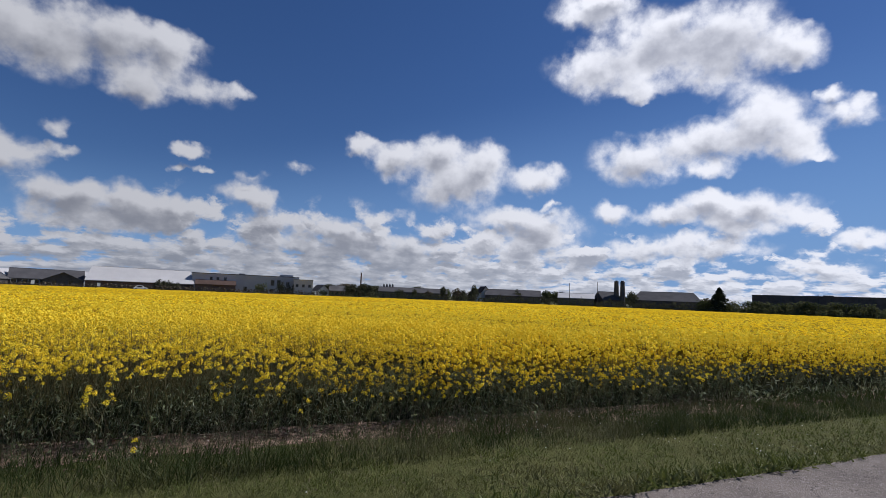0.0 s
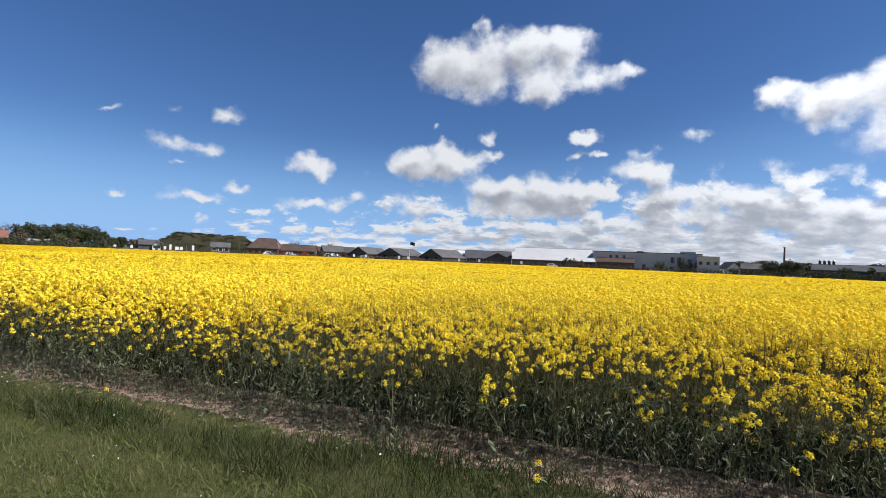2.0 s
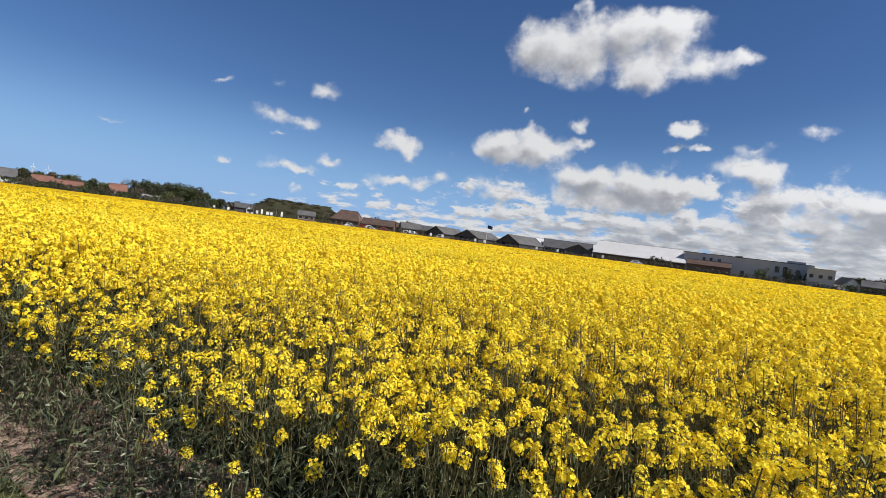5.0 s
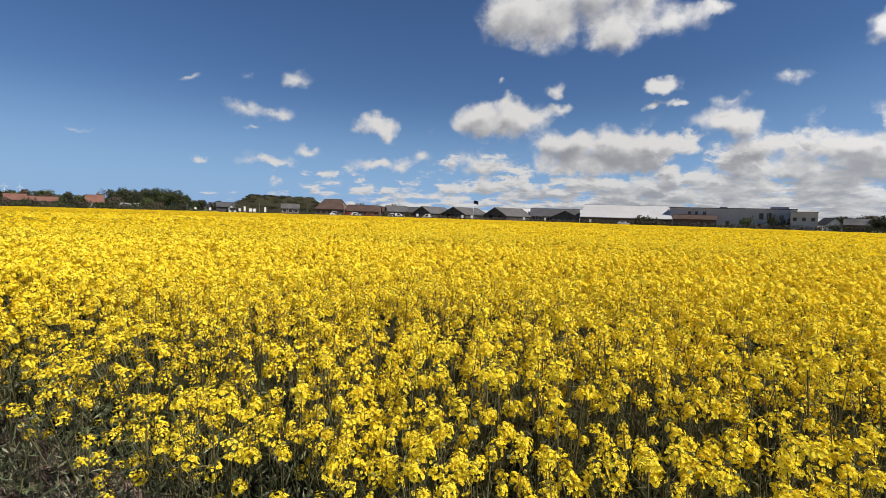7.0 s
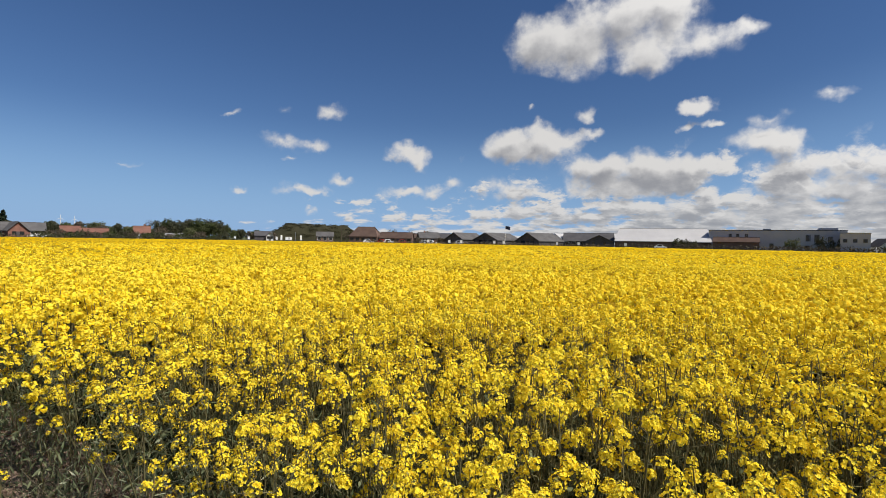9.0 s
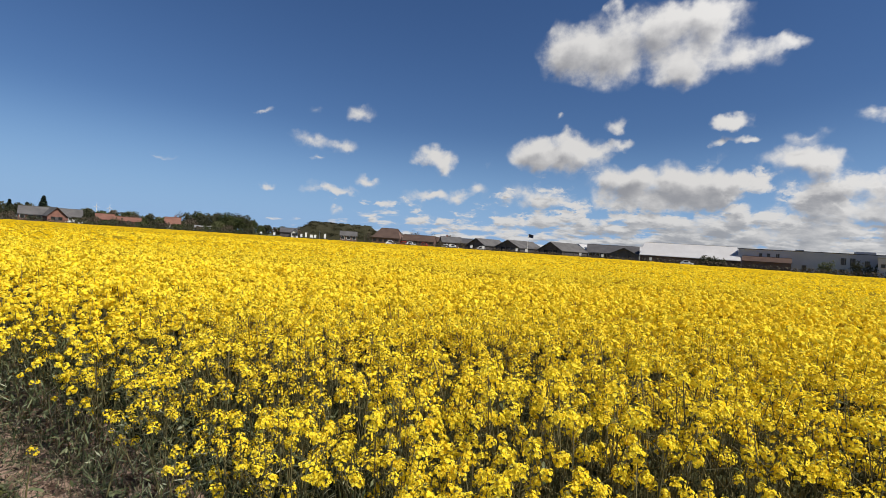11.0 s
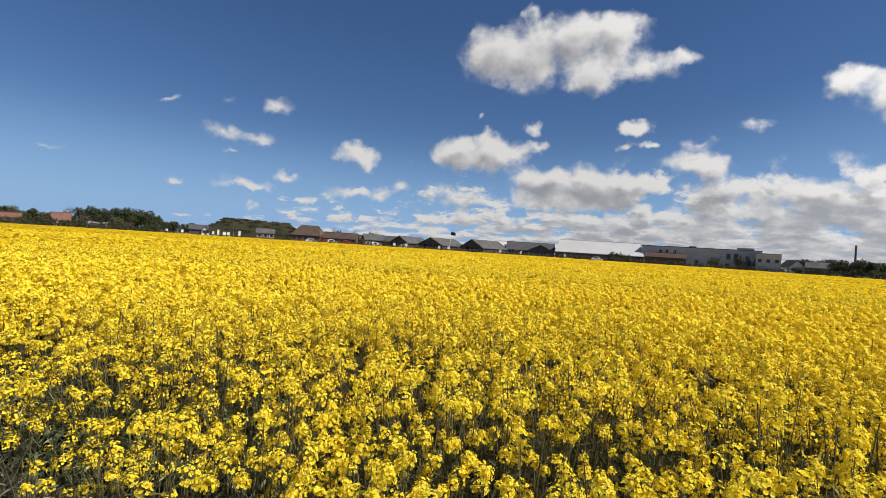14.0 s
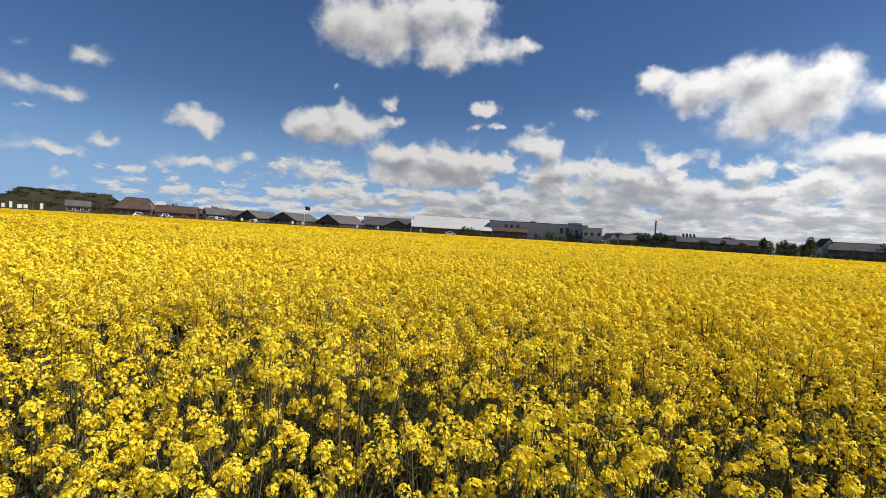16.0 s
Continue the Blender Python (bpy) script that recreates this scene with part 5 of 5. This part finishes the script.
broadleaf(77.0, 244, 6.6, 7, LEAF_DARK, "dark leafy tree behind the houses", 51)
broadleaf(79.0, 240, 6.2, 6, LEAF_GREEN, "green garden tree behind the houses", 52)
broadleaf(84.6, 255, 5.6, 6, LEAF_GREEN, "green garden tree behind a house", 53)
side_house("farmhouse", 77.0, 72.4, 212, 5.0, 2.5, 8, BRICK, GREY_TILE, "long red-brick house with a grey roof", wins=8, trim=WHITE_TRIM)
gable_house("brick_annex", 75.0, 73.6, 207, 5.1, 2.5, 9, BRICK, GREY_TILE, "red-brick gable wing with a grey roof", 12)
hedge(73.6, 72.4, 203, 1.5, DAISY, "low hedge in white blossom before the house", 60)
for i, (a, h, w, mt) in enumerate(((72.0, 6.4, 7, LEAF_OLIVE), (71.0, 6.0, 6, LEAF_GREEN), (70.0, 6.6, 6, LEAF_BROWN), (69.0, 6.2, 6, LEAF_GREEN), (68.2, 6.8, 6, LEAF_OLIVE), (67.0, 5.4, 6, LEAF_GREEN), (66.2, 5.0, 5, LEAF_BROWN), (65.0, 4.4, 5, LEAF_GREEN))):
    broadleaf(a, 235 + 4 * (i % 3), h, w, mt, "leafy garden tree among the houses", 70 + i)
side_house("house", 71.4, 69.9, 224, 4.4, 2.4, 8, BRICK, RED_TILE, "house with an orange-red tiled roof", wins=3)
side_house("house", 69.9, 67.7, 212, 3.6, 2.2, 7, BRICK, RED_TILE, "low house with a red tiled roof", wins=4)
side_house("house", 65.6, 64.2, 216, 4.9, 2.4, 8, WHITE_WALL, RED_TILE, "white house with a red tiled roof", wins=3, chimney=0.3)
broadleaf(64.3, 240, 8.8, 5, LEAF_BROWN, "bare tree behind a red roof", 80, True)
for a, dd in ((71.35, 900), (70.3, 940)):
    t = mast("wind_turbine", a, dd, 24.0, 0.6, WHITE_TRIM, "distant white wind turbine standing still", "wind turbine")
    part("nacelle", boxes((-0.5, 0.5, -1.6, 1.6, 23.6, 24.7)), WHITE_TRIM, t)
    for i in range(3):
        an = math.radians(90 + 120 * i)
        part("blade", tube(bmesh.new(), [(0, -1.7, 24.2), (2.5 * math.cos(an), -1.8, 24.2 + 2.5 * math.sin(an)), (5 * math.cos(an), -1.7, 24.2 + 5 * math.sin(an))], (0.25, 0.3, 0.08), 6), WHITE_TRIM, t)
for i in range(16):
    bush(72.8 - 1.02 * i, 203, (2.6, 3.2, 2.2, 3.0)[i % 4], 4.2, (LEAF_DARK, LEAF_BROWN, LEAF_GREEN)[i % 3], "garden bush between the houses", 300 + i)
for i in range(12):
    broadleaf(73.2 - 1.25 * i, 229 + 3 * (i % 2), (5.4, 6.2, 5.0, 5.8)[i % 4], 6.5, (LEAF_BROWN, LEAF_DARK, LEAF_OLIVE, LEAF_DARK)[i % 4], "bushy garden tree crowding round the houses", 540 + i, trunk=0.08)
for i in range(6):
    broadleaf(44.5 - 1.9 * i, 226, (6.4, 7.0, 6.0)[i % 3], 5.0, LEAF_BROWN, "brown thin-leaved tree behind the barns", 560 + i, i % 2 == 0, trunk=0.1)
hedge(73, 56, 198, 1.7, LEAF_DARK, "dark clipped hedge at the end of the field", 81)

# -- the wood and the grassed bank --
for i, (a, h, w) in enumerate(((63.7, 7.8, 7), (62.7, 9.0, 8), (61.8, 8.2, 8), (60.7, 9.0, 9), (59.7, 9.3, 9), (58.8, 9.2, 9), (57.9, 8.8, 8), (57.2, 7.2, 6), (62.2, 7.0, 7), (60.2, 7.2, 8), (58.4, 7.4, 8))):
    broadleaf(a, 232 + 5 * (i % 2), h, w, (LEAF_DARK, LEAF_GREEN)[i % 3 == 1], "dense dark green tree in a small wood", 90 + i, trunk=0.08)
for i, (a, h, w) in enumerate(((56.4, 4.6, 6), (55.6, 5.0, 6), (54.8, 4.4, 5), (53.9, 4.8, 6), (53.2, 4.2, 5), (52.4, 3.9, 5))):
    broadleaf(a, 236, h, w, (LEAF_GREEN, LEAF_DARK, LEAF_BROWN)[i % 3], "low tree on the village edge", 110 + i, trunk=0.1)
van = thing("caravan", spot(62.1, 206), "pale green caravan parked before the trees", "caravan")
part("body", prism(bmesh.new(), [(-3.2, 0.5), (3.2, 0.5), (3.4, 1.6), (3.0, 2.5), (-2.8, 2.5), (-3.3, 1.5)], -1.1, 1.1), GREY_CLAD, van)
part("window", boxes((-1.8, -0.6, -1.13, -1.09, 1.4, 2.0)), DARK_GLASS, van)
part("window", boxes((0.4, 1.6, -1.13, -1.09, 1.4, 2.0)), DARK_GLASS, van)
for x in (-0.5, 0.5):
    part("wheel", tube(bmesh.new(), [(x, -1.1, 0.3), (x, -0.9, 0.3)], (0.32, 0.32), 10), RUBBER, van)
part("drawbar", boxes((3.2, 4.4, -0.05, 0.05, 0.45, 0.55), (4.2, 4.3, -0.05, 0.05, 0.0, 0.5)), STEEL, van)

bank = bmesh.new()
m = spot(47.6, 268)
cols, rows_n = 46, 14
grid = []
for j in range(rows_n):
    row = []
    for i in range(cols):
        u, w = i / (cols - 1), j / (rows_n - 1)
        rise_x = max(0.0, min(1.0, math.sin(math.pi * u) * 1.55)) ** 0.8
        prof = max(0.0, math.sin(math.pi * w)) ** 0.7
        x, y = (u - 0.5) * 54, (w - 0.5) * 26
        z = 9.4 * rise_x * prof * (1.0 - 0.10 * u) + 0.7 * noise.noise(Vector((x * 0.25, y * 0.25, 0))) * prof - 0.1
        row.append(bank.verts.new((x, y, z)))
    grid.append(row)
for a, b in zip(grid, grid[1:]):
    for i in range(cols - 1):
        bank.faces.new((a[i], a[i + 1], b[i + 1], b[i]))
hill = new("bank", mesh_of("bank", bank, EARTH))
hill.matrix_world = m
tagged(hill, "long rounded earth bank overgrown with grass and scrub", "bank", kind="structure")
r = np.random.default_rng(5)
lobes = []
for i in range(110):
    u, w = r.uniform(0.04, 0.96), r.uniform(0.05, 0.6)
    v = Vector(((u - 0.5) * 54, (w - 0.5) * 26, 9.2 * min(1.0, math.sin(3.1416 * u) * 1.55) ** 0.8 * math.sin(3.1416 * w) ** 0.7 * (1.0 - 0.10 * u)))
    p = m @ v
    lobes.append(((p.x, p.y, p.z + 0.1), (1.4, 1.4, r.uniform(0.25, 0.6))))
v, f = crown_soup(lobes, 0.22, 5.0, r)
tagged(new("scrub", soup("scrub", v, f, SCRUB)), "low olive-brown scrub growing over the bank", "scrub", kind="stuff")

# -- village edge behind the far end of the field --
side_house("shed", 54.3, 52.5, 216, 4.0, 2.3, 7, DARK_WOOD, DARK_TILE, "long dark shed with a black roof", category="shed")
gable_house("white_shed", 53.1, 52.35, 211, 3.7, 2.1, 8, WHITE_WALL, DARK_TILE, "small white-gabled outbuilding with dark roof", category="shed")
for a, w, h in ((51.5, 0.35, 2.6), (50.9, 0.6, 1.9), (50.5, 0.5, 1.9), (49.4, 0.4, 2.6), (54.9, 0.4, 1.8), (56.3, 0.4, 1.7), (52.0, 0.4, 1.9)):
    k = thing("stele", spot(a, 205), "white upright board at the edge of the village", "board", "white boards")
    part("board", boxes((-w, w, -0.08, 0.08, 0.7, h)), WHITE_WALL, k)
    part("foot", boxes((-w + 0.1, -w + 0.2, -0.06, 0.06, -0.1, 0.7)), STEEL, k)
    part("foot", boxes((w - 0.2, w - 0.1, -0.06, 0.06, -0.1, 0.7)), STEEL, k)
mast("pole", 50.0, 208, 4.0, 0.07, STEEL, "thin grey pole among the boards", "pole")
mast("telegraph_pole", 44.9, 200, 6.6, 0.11, BARK, "weathered brown wooden telegraph pole", "pole")
side_house("house", 47.7, 45.8, 206, 4.2, 2.5, 7, BROWN_BRICK, GREY_TILE, "low brick house with a grey roof", wins=3, trim=WHITE_TRIM)
side_house("barn", 43.7, 40.4, 204, 6.7, 2.8, 13, BROWN_BRICK, BROWN_TILE, "long brown-brick barn with a steep brown tiled roof", turn=-12, wins=5, hip=2.5, category="barn")
side_house("barn", 40.4, 36.6, 203, 4.6, 2.3, 8, BROWN_BRICK, BROWN_TILE, "lower brown barn wing with a tiled roof", turn=-8, wins=6, category="barn")
broadleaf(39.3, 225, 7.4, 3.8, LEAF_BROWN, "small thin-leaved tree behind a barn roof", 130, True)
for a, mt, lb, tn in ((40.2, RED_PAINT, "red car parked by the barn", 80), (39.5, CAR_WHITE, "white car parked by the barn", 100), (41.8, CAR_WHITE, "white car parked by the barn", 90), (37.8, RED_PAINT, "red car parked by the barn", 95),
                      (35.2, CAR_WHITE, "white car parked among the houses", 85), (34.4, CAR_WHITE, "white car parked among the houses", 80), (31.1, CAR_WHITE, "white car parked among the houses", 90)):
    car(a, 199, mt, lb, tn, tall=1.7)
side_house("house", 36.0, 33.6, 215, 5.0, 2.6, 9, BROWN_BRICK, GREY_TILE, "brown-brick house with a pale grey roof", turn=10, wins=4, chimney=-0.4)
side_house("house", 37.0, 34.9, 222, 4.5, 2.4, 8, BROWN_BRICK, BROWN_TILE, "low house with a brown roof behind parked cars", wins=3)
side_house("house", 34.0, 32.2, 226, 4.8, 2.4, 8, BROWN_BRICK, DARK_TILE, "low brown house with a dark roof", turn=-8, wins=3)
for i, (a, h) in enumerate(((37.4, 3.4), (36.2, 2.9), (33.4, 3.2), (30.2, 2.8), (25.3, 2.6))):
    bush(a, 209, h, 4.0, LEAF_BROWN, "brownish garden bush between the houses", 600 + i)
gable_house("house", 33.0, 30.5, 206, 5.0, 2.3, 16, DARK_WOOD, GREY_TILE, "dark timber house with a grey roof", -38)
gable_house("house", 29.8, 26.3, 204, 5.1, 2.2, 17, DARK_WOOD, GREY_TILE, "black timber-gabled house with a grey fibre-cement roof", -38, big_window=True)
gable_house("house", 24.8, 21.5, 202, 5.4, 2.2, 17, DARK_WOOD, GREY_TILE, "black timber-gabled house with a grey fibre-cement roof", -38, big_window=True)
gable_house("white_hall", 20.9, 19.2, 224, 5.6, 3.4, 20, WHITE_WALL, WHITE_ROOF, "white sheet-roofed hall end", -30, category="hall")
side_house("stable", 19.1, 13.6, 219, 5.9, 2.6, 10, DARK_WOOD, DARK_TILE, "long dark stable with a black roof", wins=7, trim=WHITE_TRIM, category="barn")
side_house("white_shed", 14.6, 12.6, 240, 6.3, 4.4, 8, WHITE_WALL, WHITE_ROOF, "pale-roofed shed seen behind a stable", category="shed")
gable_house("house", 16.7, 13.7, 208, 4.9, 2.3, 10, DARK_WOOD, DARK_TILE, "low black timber-gabled house", 0)
flag = mast("flagpole", 25.75, 196, 8.0, 0.06, WHITE_TRIM, "white flagpole flying a dark blue flag", "flagpole")
bm = bmesh.new()
q = [[bm.verts.new((-0.02 - 2.0 * -u, 0.14 * math.sin(7 * u), 7.9 - 1.35 * w - 0.35 * u * u)) for w in (0, 0.33, 0.66, 1)] for u in np.linspace(0, 1, 9)]
for a, b in zip(q, q[1:]):
    for i in range(3):
        bm.faces.new((a[i], b[i], b[i + 1], a[i + 1]))
bmesh.ops.solidify(bm, geom=bm.faces, thickness=0.02)
part("flag", bm, FLAG_BLUE, flag, "dark blue waving flag")
hedge(42, 14, 197, 1.35, LEAF_BROWN, "low brownish hedge at the end of the field", 135)
for a in (32.3, 30.9, 27.0, 25.9, 19.8, 17.4, 34.8, 12.4):
    k = thing("sign_board", spot(a, 195.5), "small white board by the field", "board", "small boards by the field")
    part("board", boxes((-0.45, 0.45, -0.05, 0.05, 0.8, 1.9)), WHITE_WALL, k)
    part("foot", boxes((-0.05, 0.05, -0.04, 0.04, -0.1, 0.8)), STEEL, k)

# -- the white-roofed barn and the grey works --
side_house("white_barn", 13.5, 4.05, 210, 8.0, 3.0, 18, BROWN_BRICK, WHITE_ROOF, "long low barn with a bright white sheet roof", hip=1.2, over=0.6, category="barn")
car(8.85, 196.5, CAR_WHITE, "white car parked by the field", 88, tall=1.6)
bush(6.8, 202, 4.2, 5.2, LEAF_DARK, "round dark bush before the white barn", 140)
bush(5.7, 202, 3.0, 3.2, LEAF_DARK, "smaller dark bush before the white barn", 141)
works, ww, wy = flat_block("works", 4.3, -6.8, 212, 7.4, 26, GREY_CLAD, "long grey metal-clad works with a flat roof")
to_x = lambda az: 212 * math.tan(radians((4.3 - 6.8) / 2 - az))
for a, z, w, h in ((2.4, 4.9, 0.9, 1.2), (1.75, 4.9, 0.9, 1.2), (1.0, 4.9, 0.9, 1.2), (-1.1, 0.9, 1.2, 1.8), (-3.95, 3.7, 1.3, 2.2), (-4.6, 3.6, 1.3, 2.4), (-3.9, 0.7, 1.4, 1.4), (-2.9, 0.6, 1.2, 1.5), (-5.6, 3.4, 1.2, 1.9)):
    window_part(works, to_x(a), -wy, z, w, h, STEEL)
part("vent", boxes((to_x(-0.3), to_x(-1.0), -2, 2, 7.6, 8.4)), STEEL, works)
part("vent", boxes((to_x(1.0), to_x(0.7), -2, 2, 7.6, 8.0)), STEEL, works)
part("roof_house", boxes((to_x(-4.9), to_x(-6.3), -6, 4, 7.6, 8.6)), GREY_CLAD, works)
for i in range(22):
    part("panel_joint", boxes((-ww / 2 + ww * (i + 0.5) / 22 - 0.06, -ww / 2 + ww * (i + 0.5) / 22 + 0.06, -wy - 0.05, -wy + 0.02, 0, 7.4)), GREY_CLAD, works)
side_house("lean_to", 3.9, -0.1, 203, 4.6, 3.0, 8, BROWN_BRICK, BROWN_TILE, "low brown shed with a red-brown roof before the works", category="shed")
bush(-2.75, 203, 4.6, 3.6, LEAF_OLIVE, "budding bush before the grey works", 142)
bush(-5.0, 203, 5.2, 3.8, LEAF_DARK, "dark bush before the grey works", 143)
bush(-6.0, 204, 4.6, 3.6, LEAF_DARK, "dark bush before the grey works", 144)
office, ow, oy = flat_block("office", -6.3, -8.4, 203, 6.3, 9, GREY_CLAD, "pale grey two-storey office block", STEEL)
for i in range(3):
    window_part(office, -ow / 2 + ow * (i + 0.5) / 3, -oy, 3.4, 1.0, 1.1, STEEL)
hedge(13.5, -9, 199, 1.85, LEAF_BROWN, "dark brown hedge before the works", 145, 0.15)

# -- sheds, silos and trees further round --
gable_house("house", -9.0, -10.3, 214, 4.8, 2.5, 9, WHITE_WALL, DARK_TILE, "small house with a dark roof", 20)
side_house("house", -10.3, -12.1, 212, 4.6, 2.6, 8, BROWN_BRICK, GREY_TILE, "low brick house with a pale roof", wins=3)
mast("white_post", -8.75, 200, 2.0, 0.25, WHITE_TRIM, "short white post at the edge of the field", "post")
chim = mast("chimney", -13.85, 232, 11.6, 0.42, BROWN_BRICK, "slim tall brick chimney", "chimney")
part("cap", tube(bmesh.new(), [(0, 0, 11.4), (0, 0, 11.8)], (0.42, 0.42), 8), CONCRETE, chim)
for i, (a, h, w) in enumerate(((-12.4, 5.2, 5.5), (-13.1, 6.0, 5), (-14.3, 6.6, 6), (-14.9, 5.8, 5))):
    broadleaf(a, 214, h, w, LEAF_DARK, "dark leafy tree by the chimney", 150 + i, trunk=0.1)
for i in range(4):
    silo = mast("silo", -16.6 - 0.34 * i, 236, 6.8, 0.62, DARK_TILE, "slim dark grey feed silo", "silo")
    silo["group"] = "row of four silos"
    part("cone", tube(bmesh.new(), [(0, 0, 6.8), (0, 0, 7.2)], (0.5, 0.12), 10), STEEL, silo)
side_house("long_shed", -16.0, -24.2, 222, 5.2, 3.2, 12, DARK_WOOD, DARK_TILE, "long low dark livestock shed", category="shed")
hedge(-9, -24, 204, 2.7, LEAF_DARK, "dark hedge along the field", 160)
for i, (a, h, w, mt) in enumerate(((-18.5, 4.4, 4, LEAF_DARK), (-20.3, 4.6, 4, LEAF_DARK), (-21.9, 4.4, 4, LEAF_BROWN), (-23.7, 6.6, 4.0, LEAF_DARK), (-25.4, 6.0, 5, LEAF_BROWN), (-26.2, 5.0, 4, LEAF_DARK), (-27.4, 7.8, 5.6, LEAF_DARK), (-32.5, 6.2, 5, LEAF_DARK), (-36.0, 6.6, 6, LEAF_GREEN), (-36.9, 6.2, 5, LEAF_GREEN))):
    broadleaf(a, 216, h, w, mt, "dark tree beyond the field", 161 + i, trunk=0.1)
gable_house("house", -28.3, -29.3, 220, 7.2, 4.6, 10, WHITE_WALL, BROWN_TILE, "pale-gabled house between trees", 15)
side_house("long_shed", -28.8, -35.3, 214, 6.0, 3.4, 14, DARK_WOOD, DARK_TILE, "long dark farm shed with a black roof", category="shed")
side_house("long_shed", -37.3, -41.3, 212, 5.4, 3.4, 12, DARK_WOOD, WHITE_ROOF, "dark shed with a pale metal roof", category="shed")
mast("pole", -38.6, 206, 9.6, 0.13, BARK, "tall dark wooden pole", "pole")
mast("pole", -41.7, 206, 10.4, 0.13, BARK, "tall dark wooden pole", "pole")
side_house("barn", -41.6, -43.6, 216, 6.6, 3.4, 10, DARK_WOOD, DARK_TILE, "dark barn beside the silos", turn=25, category="barn")
for a in (-43.65, -44.3):
    s = mast("tower_silo", a, 220, 10.9 + 0.5 * (a > -44), 1.25, GREY_TILE, "tall dark grey round tower silo", "silo")
    part("cap", tube(bmesh.new(), [(0, 0, 10.8), (0, 0, 11.7)], (1.0, 0.4), 12), DARK_TILE, s)
broadleaf(-45.2, 214, 7.4, 6, LEAF_DARK, "dark tree beside the tower silos", 175, trunk=0.1)
side_house("barn", -45.3, -52.2, 214, 7.2, 3.6, 16, DARK_WOOD, DARK_TILE, "big dark barn with a long black roof", hip=3.0, category="barn")
flat_block("fence_shed", -46.6, -50.4, 203, 2.7, 4, DARK_WOOD, "low black shed before the barn", category="shed")
hedge(-24, -53, 201, 3.0, LEAF_DARK, "dark wild hedge along the field", 176)
for i in range(26):
    broadleaf(-10.5 - 1.68 * i, 234 + 5 * (i % 3), (5.6, 6.4, 5.0, 6.0, 5.2)[i % 5], 8.0, (LEAF_DARK, LEAF_BROWN, LEAF_GREEN)[i % 3], "dark tree in the wooded strip behind the sheds", 500 + i, trunk=0.08)
conifer(-53.85, 202, 8.8, 11.0, "single broad dark conifer at the edge of the field", 177)
for i, (a, h, w) in enumerate(((-55.2, 4.2, 5), (-56.4, 4.4, 6), (-57.6, 4.2, 6), (-58.8, 4.0, 5), (-60.4, 4.8, 6), (-61.6, 5.0, 6), (-62.9, 4.8, 6), (-64.2, 4.6, 6), (-65.6, 4.4, 6), (-52.6, 4.6, 5), (-67.0, 4.4, 6))):
    bush(a, 201, h, w, (LEAF_OLIVE, LEAF_GREEN)[i % 2], "grey-green bush along the field", 180 + i)
hall, hw, hy_ = flat_block("long_hall", -56.6, -72.0, 218, 7.0, 30, DARK_WOOD, "very long low black hall with a flat roof")
part("vent", boxes((-8.6, -5.6, -2, 2, 7.2, 7.9)), DARK_TILE, hall)
part("roof_light", boxes((-10.0, -9.4, -10, -9, 7.2, 7.7)), WHITE_TRIM, hall)
for i in range(16):
    part("bay", boxes((-hw / 2 + hw * (i + 0.5) / 16 - 0.25, -hw / 2 + hw * (i + 0.5) / 16 + 0.25, -hy_ - 0.25, -hy_ + 0.02, 0, 6.6)), DARK_TILE, hall)
hedge(-53, -80, 199, 2.7, LEAF_OLIVE, "dark wild hedge along the field", 195)
